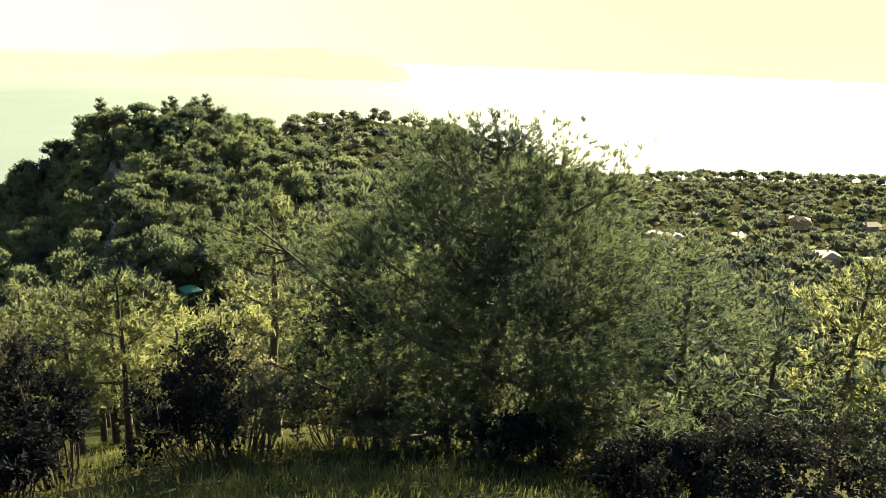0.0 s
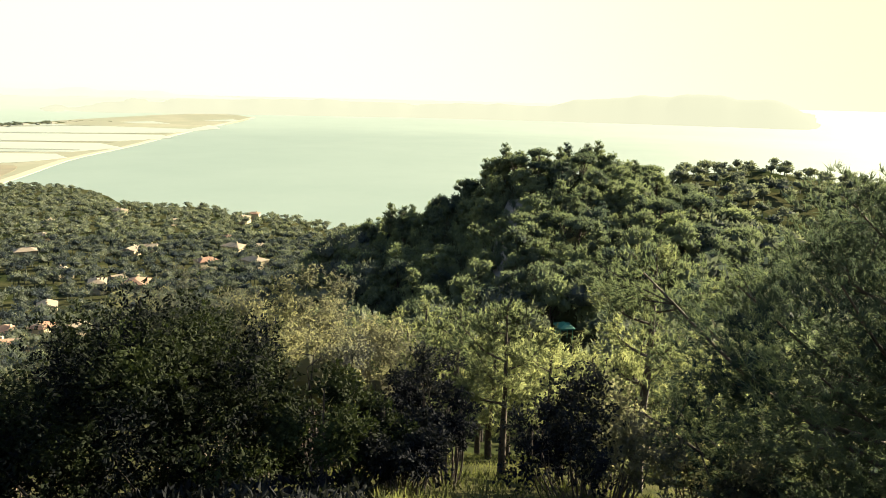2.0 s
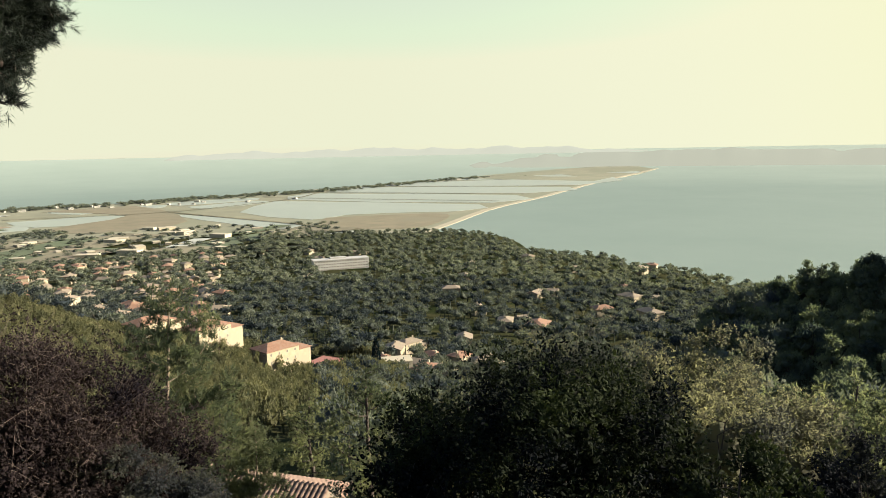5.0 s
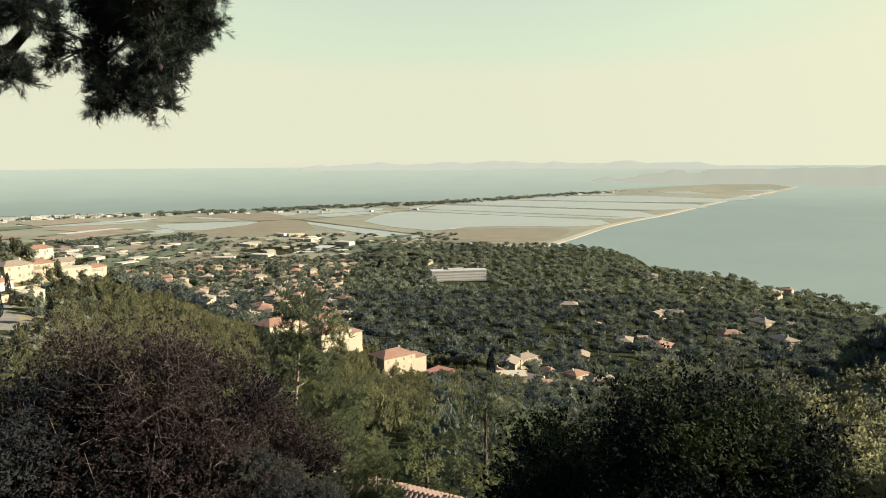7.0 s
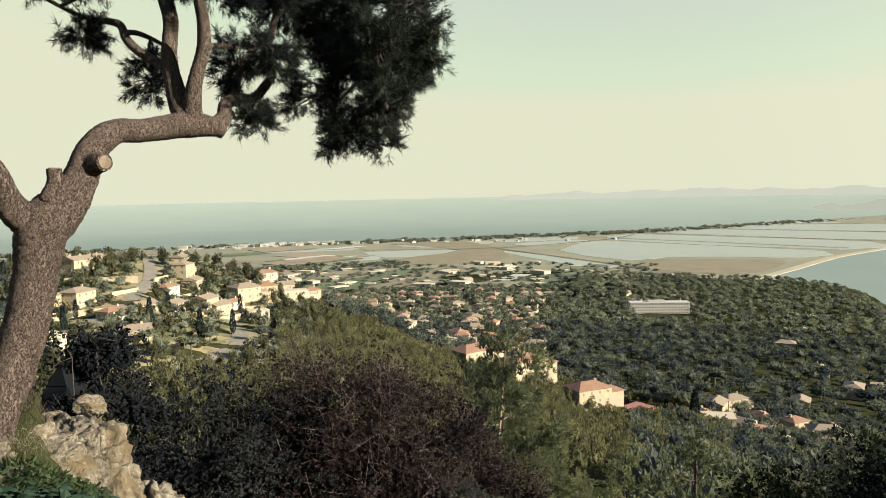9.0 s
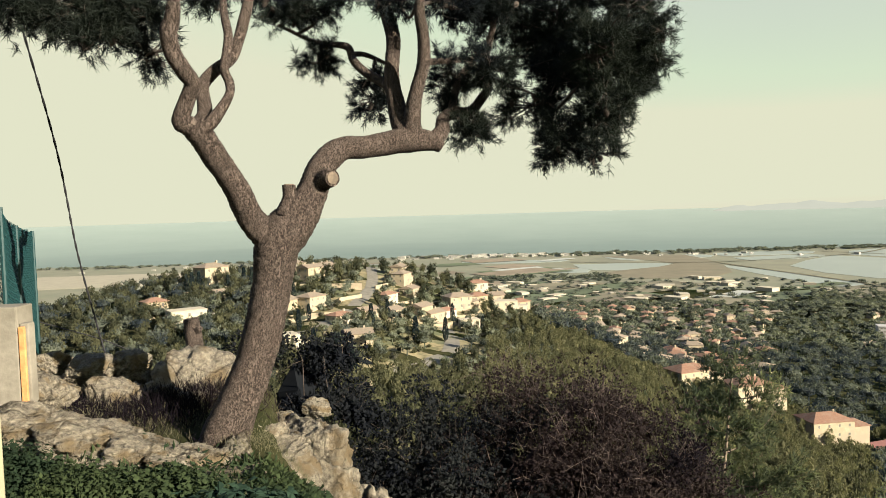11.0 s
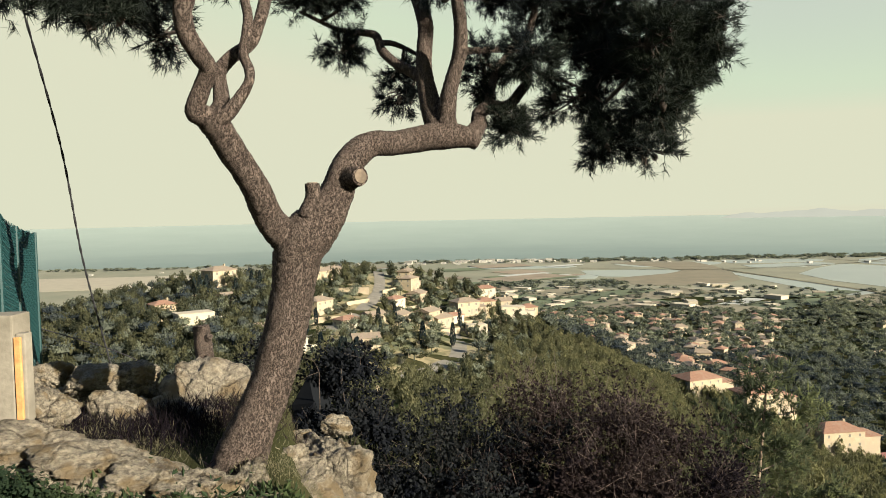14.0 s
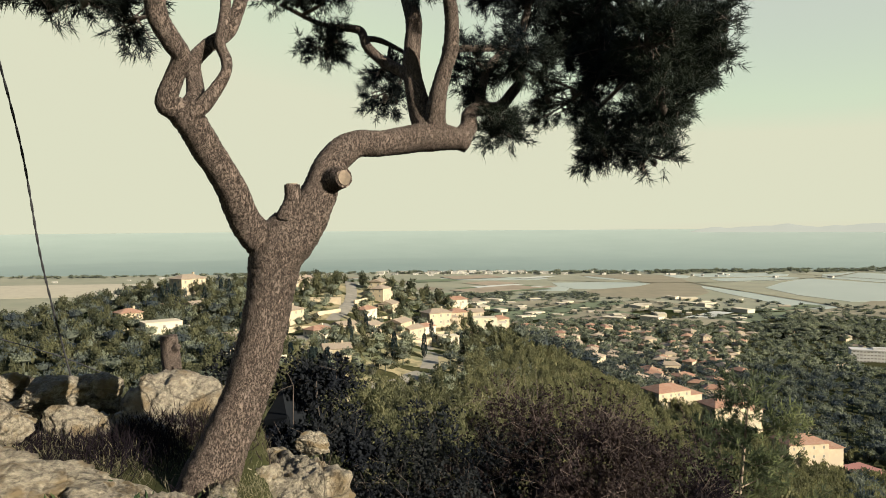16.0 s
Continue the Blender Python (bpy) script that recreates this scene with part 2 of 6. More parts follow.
M_BLOCK = material("white_render", (0.235, 0.232, 0.220), (0.290, 0.286, 0.272), 0.5, 0.9, 0.004, (0.250, 0.242, 0.222), 0.12)
M_PINK = material("ochre_plaster", (0.2103, 0.1710, 0.1124), (0.2610, 0.2156, 0.1463), 0.6, 0.9, 0.004)
M_ROOF = material("terracotta_tiles", (0.125, 0.068, 0.045), (0.190, 0.108, 0.070), 1.8, 0.9, 0.02, (0.165, 0.105, 0.072), 0.4)
M_ROOF_PALE = material("faded_tiles", (0.118, 0.096, 0.070), (0.185, 0.150, 0.110), 1.8, 0.9, 0.02, (0.150, 0.116, 0.086), 0.4)
M_ROOF_NEAR = material("old_roof_tiles", (0.0903, 0.0588, 0.0455), (0.1757, 0.1169, 0.0875), 5, 0.92, 0.01, (0.1169, 0.1008, 0.0798), 1.2)
M_BLIND = material("shaded_pane", (0.075, 0.070, 0.060), (0.120, 0.112, 0.095), 1.0, 0.3, spec=0.4)
M_SHORE = material("bright_shore_plaster", (0.2380, 0.2275, 0.1925), (0.2940, 0.2800, 0.2415), 0.02, 0.95)
M_PANE = material("dark_pane", (0.030, 0.036, 0.042), (0.055, 0.062, 0.068), 1.0, 0.15, spec=0.6)
M_SHUTTER = material("painted_shutter", (0.120, 0.110, 0.090), (0.200, 0.180, 0.140), 4, 0.7)
M_CONCRETE = material("raw_concrete", (0.1222, 0.1095, 0.0870), (0.1822, 0.1665, 0.1342), 9, 0.92, 0.006, (0.0968, 0.0870, 0.0675), 2.2)
M_YELLOW = material("pale_yellow_render", (0.2180, 0.2060, 0.1306), (0.2570, 0.2422, 0.1601), 12, 0.92, 0.004, (0.2034, 0.1887, 0.1262), 2)
M_FOAM = material("orange_foam", (0.300, 0.135, 0.050), (0.430, 0.220, 0.085), 20, 0.95, 0.006)
M_FENCE = material("green_plastic_wire", (0.0035, 0.0210, 0.0224), (0.0070, 0.0315, 0.0322), 20, 0.5)
M_POST = material("weathered_post", (0.080, 0.062, 0.046), (0.150, 0.118, 0.086), 18, 0.9, 0.006)
M_CABLE = material("black_cable", (0.010, 0.010, 0.012), (0.020, 0.020, 0.022), 30, 0.6)
M_GREEN = material("green_painted_metal", (0.012, 0.090, 0.055), (0.020, 0.120, 0.075), 6, 0.5)
M_COURT = material("red_court", (0.170, 0.075, 0.062), (0.215, 0.095, 0.078), 0.5, 0.9)
M_FLATS = material("salt_flats", (0.1152, 0.1161, 0.0802), (0.1686, 0.1637, 0.1106), 0.012, 0.95, 0, (0.1234, 0.1275, 0.0857), 0.0035)
M_MARSH = material("brown_marsh", (0.1016, 0.0905, 0.0581), (0.1445, 0.1235, 0.0798), 0.02, 0.95, 0, (0.1175, 0.1077, 0.0714), 0.006)
M_SAND = material("pale_sand", (0.2088, 0.1886, 0.1368), (0.2520, 0.2268, 0.1656), 0.05, 0.95)
M_DIKE = material("earth_dike", (0.0780, 0.0720, 0.0420), (0.1200, 0.1080, 0.0660), 0.05, 0.95)


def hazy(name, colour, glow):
    """Distant land, with the bright evening haze put in as a glow of its own."""
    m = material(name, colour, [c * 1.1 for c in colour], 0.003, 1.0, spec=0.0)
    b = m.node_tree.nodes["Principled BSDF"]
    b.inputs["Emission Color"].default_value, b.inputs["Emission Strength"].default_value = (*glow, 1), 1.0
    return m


M_FAR_LAND = hazy("haze_glow_land", (0.02, 0.022, 0.02), (0.118, 0.121, 0.094))
M_FAINT_ISLE = hazy("haze_glow_island", (0.02, 0.022, 0.022), (0.150, 0.154, 0.122))
M_SEA = material("sea_water", (0.122, 0.158, 0.142), (0.136, 0.172, 0.154), 0.004, 0.8, spec=0.08)
M_POND = material("shallow_brine", (0.1656, 0.1811, 0.1554), (0.1963, 0.2109, 0.1806), 0.006, 0.3, spec=0.5)

# ---- mesh helpers ----


class Geo:
    """Gathers points and faces, then becomes one mesh."""

    def __init__(self):
        self.v, self.f, self.count = [], {3: [], 4: []}, 0

    def add(self, verts, faces):
        verts, faces = np.asarray(verts, float).reshape(-1, 3), np.asarray(faces, int)
        if len(faces):
            self.v.append(verts)
            self.f[faces.shape[1]].append(faces + self.count)
            self.count += len(verts)
        return self

    def mesh(self, name, mat, smooth=False):
        me = bpy.data.meshes.new(name)
        v = np.concatenate(self.v)
        tri = np.concatenate(self.f[3]) if self.f[3] else np.zeros((0, 3), int)
        quad = np.concatenate(self.f[4]) if self.f[4] else np.zeros((0, 4), int)
        loops = np.concatenate([tri.ravel(), quad.ravel()])
        starts = np.concatenate([np.arange(len(tri)) * 3, len(tri) * 3 + np.arange(len(quad)) * 4])
        me.vertices.add(len(v))
        me.vertices.foreach_set("co", v.ravel())
        me.loops.add(len(loops))
        me.loops.foreach_set("vertex_index", loops)
        me.polygons.add(len(starts))
        me.polygons.foreach_set("loop_start", starts)
        me.polygons.foreach_set("use_smooth", np.full(len(starts), smooth, bool))
        me.update(calc_edges=True)
        me.validate()
        me.materials.append(mat)
        return me


def thing(name, label, category, place=(0, 0, 0), turn=0.0, group="", kind=""):
    ob = new(name)
    ob.empty_display_size = 0.2
    ob.matrix_basis = Matrix.Translation(place) @ Matrix.Rotation(turn, 4, "Z")
    return tagged(ob, label, category, group, kind)


def part(name, geo, mat, parent=None, label="", smooth=False):
    """One mesh object, under a thing or a part."""
    me = geo.mesh(name, mat, smooth) if isinstance(geo, Geo) else geo
    ob = new(name, me)
    ob.parent = parent
    return tagged(ob, label)


def box(geo, x0, x1, y0, y1, z0, z1):
    v = [(x, y, z) for z in (z0, z1) for x, y in ((x0, y0), (x1, y0), (x1, y1), (x0, y1))]
    return geo.add(v, [(3, 2, 1, 0), (4, 5, 6, 7), (0, 1, 5, 4), (1, 2, 6, 5), (2, 3, 7, 6), (3, 0, 4, 7)])


def bevel_mesh(geo, name, mat, width):
    """The gathered boxes with softened edges."""
    me = geo.mesh(name, mat)
    bm = bmesh.new()
    bm.from_mesh(me)
    bmesh.ops.bevel(bm, geom=bm.edges[:], offset=width, segments=2, affect="EDGES", profile=0.6)
    bm.to_mesh(me)
    bm.free()
    return me


def spline(points, steps=4):
    """A smooth line through the points (any number of columns)."""
    p = np.asarray(points, float)
    q = np.concatenate([[2 * p[0] - p[1]], p, [2 * p[-1] - p[-2]]])
    out = []
    for i in range(len(p) - 1):
        a, b, c, d = q[i:i + 4]
        for k in range(steps):
            t = k / steps
            out.append(0.5 * (2 * b + (c - a) * t + (2 * a - 5 * b + 4 * c - d) * t * t + (3 * b - a - 3 * c + d) * t ** 3))
    return np.array(out + [p[-1]])


def tube(geo, pts, radii, sides=8, rng=None, rough=0.0, cap=True):
    """A tapered tube along a line, uneven by rough."""
    pts, radii = np.asarray(pts, float), np.asarray(radii, float)
    tan = np.gradient(pts, axis=0)
    tan /= np.linalg.norm(tan, axis=1)[:, None] + 1e-9
    side = np.cross(tan[0], (0.31, 0.77, 0.55) if abs(tan[0][2]) > 0.6 else (0, 0, 1))
    ang = np.arange(sides) * 2 * np.pi / sides
    rings = []
    for p, t, r in zip(pts, tan, radii):
        side = side - t * np.dot(side, t)
        side /= np.linalg.norm(side) + 1e-9
        up = np.cross(t, side)
        rr = r * (1 + (rng.uniform(-rough, rough, sides) if rng is not None and rough else 0))
        rings.append(p + (np.cos(ang) * rr)[:, None] * side + (np.sin(ang) * rr)[:, None] * up)
    n = len(pts)
    i, j = np.meshgrid(np.arange(n - 1), np.arange(sides), indexing="ij")
    k = (j + 1) % sides
    faces = np.stack([i * sides + j, i * sides + k, (i + 1) * sides + k, (i + 1) * sides + j], -1).reshape(-1, 4)
    geo.add(np.concatenate(rings), faces)
    if cap:
        ring = rings[-1]
        geo.add(np.concatenate([ring, [ring.mean(0)]]), [(a, (a + 1) % sides, sides) for a in range(sides)])
    return geo


def unit(v):
    return v / (np.linalg.norm(v, axis=-1, keepdims=True) + 1e-9)


def leaves(geo, rng, at, way, length, width, face=None):
    """A pointed four-cornered leaf at each place, along its way, its blade turned to face."""
    n = len(at)
    way = unit(way)
    s = unit(np.cross(way, rng.normal(size=(n, 3)) if face is None else unit(face) + rng.normal(size=(n, 3)) * 0.28))
    up = np.cross(way, s)
    ln = (length * rng.uniform(0.65, 1.3, n))[:, None]
    wd = (width * rng.uniform(0.7, 1.25, n))[:, None]
    bend = up * ln * 0.12
    v = np.stack([at, at + way * ln * 0.5 + s * wd * 0.5 + bend, at + way * ln, at + way * ln * 0.5 - s * wd * 0.5 + bend], 1)
    return geo.add(v.reshape(-1, 3), np.arange(n * 4).reshape(n, 4))


def needles(geo, rng, at, way, count, length, width, spread=0.9, face=None):
    """A brush of thin needles at each place."""
    n = len(at)
    at = np.repeat(at, count, 0) + rng.normal(size=(n * count, 3)) * length * 0.12
    way = unit(np.repeat(unit(way), count, 0) + rng.normal(size=(n * count, 3)) * spread * 0.6)
    s = unit(np.cross(way, rng.normal(size=way.shape) if face is None else np.repeat(unit(face), count, 0) + rng.normal(size=way.shape) * 0.45)) * width * 0.5
    ln = (length * rng.uniform(0.6, 1.2, n * count))[:, None]
    v = np.stack([at - s, at + s, at + way * ln], 1)
    return geo.add(v.reshape(-1, 3), np.arange(n * count * 3).reshape(-1, 3))


def ball(rng, n):
    return unit(rng.normal(size=(n, 3)))


# ---- the lie of the land: height by bearing and distance ----
NEAR_RIGHT = [(0, 0), (1.6, -0.03), (2.3, -0.5), (3.4, -1.2), (5, -2.1), (7, -3.1), (12, -5.4), (17, -8.3), (32, -15.5), (60, -27)]
NEAR_MID = [(0, 0), (2.9, -0.03), (3.8, -0.5), (5, -1.3), (7, -2.7), (10, -4.6), (14, -6.6), (32, -14), (60, -20)]
NEAR_EDGE = [(0, 0), (4.2, -0.03), (5.4, -0.25), (6.4, -0.75), (8.0, -1.7), (10, -3.6), (14, -6.6), (32, -14), (60, -20)]
NEAR_LEFT = [(0, 0), (4.5, -0.02), (5.6, -0.04), (6.6, 0.02), (7.7, 0.04), (8.4, -0.35), (9.5, -1.8), (11, -3.8), (14, -6.5), (32, -14), (60, -20)]
PROFILES = [
    (-75, NEAR_LEFT + [(150, -36), (300, -45), (450, -80), (800, -125), (1100, -149.6), (1500, -150.4)]),
    (-27, NEAR_LEFT + [(150, -36), (300, -34), (450, -75), (800, -125), (1100, -149.6), (1500, -150.4)]),
    (-20, NEAR_LEFT + [(150, -35), (250, -33), (322, -27), (440, -60), (750, -120), (1050, -149.6), (1500, -150.4)]),
    (-14, NEAR_LEFT + [(150, -34), (250, -32), (322, -26), (430, -55), (700, -115), (1050, -149.6), (1500, -150.4)]),
    (-11.5, NEAR_LEFT + [(150, -34.5), (245, -32), (325, -24.5), (430, -53), (700, -113), (1050, -149.5), (1500, -150.4)]),
    (-7.5, NEAR_EDGE + [(100, -28), (150, -35), (240, -32), (328, -23), (430, -52), (700, -112), (1050, -149.4), (1500, -150.4)]),
    (-4, NEAR_MID + [(100, -28), (150, -35), (240, -33), (330, -23.5), (430, -52), (700, -112), (1050, -149.4), (1500, -150.4)]),
    (4, NEAR_MID + [(100, -30), (150, -38), (250, -41), (330, -33), (420, -60), (700, -114), (1080, -149.0), (1500, -150.4)]),
    (12, NEAR_RIGHT + [(100, -36), (150, -44), (250, -50), (330, -54), (420, -80), (700, -120), (1100, -148.5), (1500, -150.4)]),
    (22, NEAR_RIGHT + [(100, -41), (150, -50), (260, -64), (320, -79), (420, -97), (700, -124), (1150, -148.5), (1500, -150.4)]),
    (33, NEAR_RIGHT + [(100, -42), (150, -55), (260, -80), (330, -90), (600, -117), (800, -134), (1200, -148.5), (1600, -150.6)]),
    (44, NEAR_RIGHT + [(100, -43), (150, -58), (300, -90), (600, -118), (900, -136), (1250, -148.7), (1310, -151.5), (1600, -153)]),
    (53, NEAR_RIGHT + [(100, -44), (200, -75), (400, -104), (700, -131), (940, -145), (1010, -151.5), (1600, -154)]),
    (62, NEAR_RIGHT + [(100, -43), (200, -70), (400, -103), (700, -134), (840, -144), (890, -152), (1600, -155)]),
    (66.3, NEAR_RIGHT + [(110, -38), (170, -38.5), (280, -72), (450, -108), (700, -138), (780, -145), (810, -152), (1600, -155)]),
    (70, NEAR_RIGHT + [(105, -36), (170, -34), (300, -72), (450, -110), (700, -139), (800, -152), (1600, -155)]),
    (74.5, NEAR_RIGHT + [(100, -34), (170, -29), (300, -72), (450, -112), (700, -140), (800, -152), (1600, -155)]),
    (78.4, NEAR_RIGHT + [(97, -33), (170, -23.5), (300, -70), (450, -112), (700, -140), (800, -152), (1600, -155)]),
    (80.8, NEAR_RIGHT + [(93, -31), (170, -18), (300, -66), (500, -118), (800, -152), (1600, -155)]),
    (87, NEAR_RIGHT + [(90, -29), (170, -15.5), (280, -50), (500, -100), (800, -152), (1600, -155)]),
    (91.6, NEAR_RIGHT + [(90, -29.5), (170, -17.8), (275, -48), (480, -70), (800, -152), (1600, -155)]),
    (94.3, NEAR_RIGHT + [(90, -30), (170, -21.5), (270, -48), (450, -39.5), (650, -95), (900, -152), (1600, -155)]),
    (99, NEAR_RIGHT + [(90, -32), (170, -28), (280, -55), (450, -36.5), (650, -90), (900, -152), (1600, -155)]),
    (106, NEAR_RIGHT + [(90, -36), (170, -40), (280, -64), (450, -41), (650, -92), (900, -152), (1600, -155)]),
    (112, NEAR_RIGHT + [(90, -40), (170, -50), (320, -78), (480, -62), (700, -105), (950, -152), (1600, -155)]),
    (119, NEAR_RIGHT + [(90, -42), (170, -55), (350, -84), (600, -91), (800, -120), (1000, -152), (1600, -155)]),
    (129, NEAR_RIGHT + [(90, -42), (170, -55), (350, -74), (600, -79), (800, -118), (1000, -152), (1600, -155)]),
    (140, NEAR_RIGHT + [(90, -42), (170, -55), (350, -70), (620, -74), (850, -118), (1000, -152), (1600, -155)]),
    (180, NEAR_RIGHT + [(90, -42), (170, -55), (350, -72), (620, -78), (850, -118), (1000, -152), (1600, -155)]),
    (285, NEAR_LEFT + [(150, -36), (300, -45), (450, -80), (800, -125), (1100, -149.6), (1500, -150.4)]),
]
BEARINGS = np.array([p[0] for p in PROFILES], float)


def sea_z(r):
    """The sea lies flat, then lifts towards the far horizon."""
    r = np.asarray(r, float)
    low = np.degrees(np.arctan2(151.6, 3400.0))
    drop = np.interp(r, [3400, 4900], [low, 0.42])
    return np.where(r < 3400, -150.0, 1.6 - r * np.tan(np.radians(drop)))


def land(x, y, rough=True):
    """Height of the ground at places x, y."""
    x, y = np.atleast_1d(np.asarray(x, float)), np.atleast_1d(np.asarray(y, float))
    r = np.hypot(x, y)
    a = np.degrees(np.arctan2(x, y))
    a = np.where(a < -75, a + 360, a)
    table = np.array([np.interp(r, [q[0] for q in p[1]], [q[1] for q in p[1]]) for p in PROFILES])
    i = np.clip(np.searchsorted(BEARINGS, a) - 1, 0, len(PROFILES) - 2)
    t = np.clip((a - BEARINGS[i]) / (BEARINGS[i + 1] - BEARINGS[i]), 0, 1)
    t = t * t * (3 - 2 * t) * 0.5 + t * 0.5
    k = np.arange(len(r))
    z = table[i, k] * (1 - t) + table[i + 1, k] * t
    if rough:
        w = np.clip((r - 3) / 60, 0, 1) * np.clip((1100 - r) / 300, 0, 1)
        z = z + w * (1.1 * np.sin(x * 0.071 + 1.3) * np.sin(y * 0.063) + 0.6 * np.sin(x * 0.19 + y * 0.13) * np.sin(y * 0.21 - x * 0.05))
        z = z + 0.03 * np.clip(r / 3, 0, 1) * (np.sin(x * 3.1 + y) * np.sin(y * 2.7 - x * 0.6))
    return z


def at(turn, r):
    """The place on the ground at a bearing in degrees and a distance."""
    x, y = r * math.sin(radians(turn)), r * math.cos(radians(turn))
    return x, y, float(land(x, y)[0])


def polar_sheet(radii, turns, height):
    rr, tt = np.meshgrid(radii, np.radians(turns), indexing="ij")
    x, y = rr * np.sin(tt), rr * np.cos(tt)
    z = height(x.ravel(), y.ravel()).reshape(x.shape)
    n, m = x.shape
    i, j = np.meshgrid(np.arange(n - 1), np.arange(m - 1), indexing="ij")
    f = np.stack([i * m + j, (i + 1) * m + j, (i + 1) * m + j + 1, i * m + j + 1], -1).reshape(-1, 4)
    return Geo().add(np.stack([x, y, z], -1).reshape(-1, 3), f)


ground = tagged(part("ground", polar_sheet(np.concatenate([[0.02], np.geomspace(0.4, 1600, 150)]), np.linspace(-180, 180, 361), land), M_HILL, smooth=True),
                "grassy hillside falling to a wooded coast", "ground", kind="structure")
water = tagged(part("water", polar_sheet(np.geomspace(500, 2600, 14), np.linspace(-180, 180, 241), lambda x, y: sea_z(np.hypot(x, y))), M_SEA, smooth=True),
               "calm pale blue-green sea in the haze", "sea", kind="structure")


def far_sea():
    """The open sea to the horizon; its haze is emission that grows with distance."""
    m = material("far_sea_haze_glow", (0.122, 0.158, 0.142), (0.136, 0.172, 0.154), 0.004, 0.8, spec=0.08)
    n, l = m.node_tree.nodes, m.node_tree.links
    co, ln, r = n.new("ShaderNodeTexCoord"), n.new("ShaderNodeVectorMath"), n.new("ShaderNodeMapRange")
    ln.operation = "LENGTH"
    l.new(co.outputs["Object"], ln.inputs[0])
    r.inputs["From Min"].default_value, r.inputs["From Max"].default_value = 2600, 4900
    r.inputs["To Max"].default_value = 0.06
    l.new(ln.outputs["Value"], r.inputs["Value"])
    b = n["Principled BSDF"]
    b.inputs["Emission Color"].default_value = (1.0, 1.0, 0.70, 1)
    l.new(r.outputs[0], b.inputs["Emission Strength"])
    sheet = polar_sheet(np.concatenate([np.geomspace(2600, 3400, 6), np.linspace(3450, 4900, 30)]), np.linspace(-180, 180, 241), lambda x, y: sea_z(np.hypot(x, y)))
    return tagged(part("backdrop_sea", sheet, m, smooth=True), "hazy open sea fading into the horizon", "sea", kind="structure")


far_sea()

# ---- the flat land between the bays ----


def flat_patch(name, outline, lift, mat, label, category, edge=2.0, steps=3):
    """A level piece of land or water with a smooth outline, lying on the sea's surface."""
    line = spline([*outline, outline[0]], steps)[:-1]
    r = np.hypot(line[:, 0], line[:, 1])
    z = sea_z(r) + lift
    bm = bmesh.new()
    top = [bm.verts.new((p[0], p[1], q)) for p, q in zip(line, z)]
    low = [bm.verts.new((p[0], p[1], q - edge)) for p, q in zip(line, z)]
    bm.faces.new(top)
    for i in range(len(top)):
        bm.faces.new((top[i], low[i], low[(i + 1) % len(top)], top[(i + 1) % len(top)]))
    bmesh.ops.triangulate(bm, faces=bm.faces[:])
    bmesh.ops.recalc_face_normals(bm, faces=bm.faces[:])
    me = bpy.data.meshes.new(name)
    bm.to_mesh(me)
    bm.free()
    me.materials.append(mat)
    return tagged(new(name, me), label, category, kind="structure")


COAST = [(898, 944), (1050, 1022), (1252, 1130), (1433, 1201), (1681, 1289), (2132, 1475), (2820, 1738), (3300, 1830)]
SHORE = [(3360, 2130), (2900, 2330), (2418, 2393), (1814, 2290), (1505, 2190), (1041, 2240), (811, 2220), (450, 2290), (40, 2330), (-321, 2300), (-852, 2300), (-1500, 2300)]
flat_patch("salt_flats", COAST + SHORE + [(-2400, 1700), (-1500, 900), (-400, 900), (300, 950), (700, 860)], 0.6, M_FLATS, "tan and green salt flats beside the bay", "flats", steps=2)
flat_patch("beach", [(870, 925)] + [(x + 5, y - 4) for x, y in COAST] + [(x - 5 - x * 0.004, y + 6 + y * 0.004) for x, y in reversed(COAST)] + [(868, 965)], 0.9, M_SAND, "thin curve of pale sand along the bay", "beach", steps=2)
for outline in ([(1399, 2070), (1690, 1405), (1431, 1270), (1185, 1882)], [(1731, 2200), (2110, 1510), (1777, 1425), (1465, 2070)], [(2089, 2300), (2800, 1760), (2228, 1550), (1799, 2200)],
                [(2583, 2280), (3200, 1920), (2900, 1800), (2238, 2270)], [(1133, 1865), (1370, 1260), (1204, 1170), (1130, 1229), (988, 1322), (875, 1297), (873, 1606)],
                [(741, 1735), (790, 1421), (795, 1210), (733, 1200), (723, 1495)], [(420, 1830), (640, 1800), (650, 1600), (430, 1650)], [(150, 2050), (420, 2020), (400, 1930), (160, 1960)],
                [(700, 1150), (790, 1120), (800, 1040), (720, 1060)], [(900, 2090), (1150, 2080), (1130, 1960), (880, 1960)], [(560, 2040), (840, 2060), (830, 1940), (600, 1900)], [(870, 1890), (1100, 1930), (1090, 1830), (880, 1780)], [(330, 1740), (420, 1720), (400, 1600), (300, 1640)]):
    flat_patch("salt_pond", outline, 1.0, M_POND, "shallow pale salt pond between earth dikes", "pond", 0.3, 2)
flat_patch("marsh", [(917, 1303), (1110, 1190), (1110, 1110), (936, 1000), (840, 1041), (818, 1190)], 1.2, M_MARSH, "brown reed marsh behind the beach", "marsh", 0.3)
flat_patch("marsh", [(560, 2080), (800, 2050), (690, 1500), (480, 1420), (430, 1580), (660, 1760)], 1.2, M_MARSH, "red-brown dry salt marsh", "marsh", 0.3)
flat_patch("airfield", [(-1400, 1500), (-300, 1700), (-250, 1950), (-1500, 1900)], 1.2, M_SAND, "pale runway and dry grass of an airfield", "airfield", 0.3)


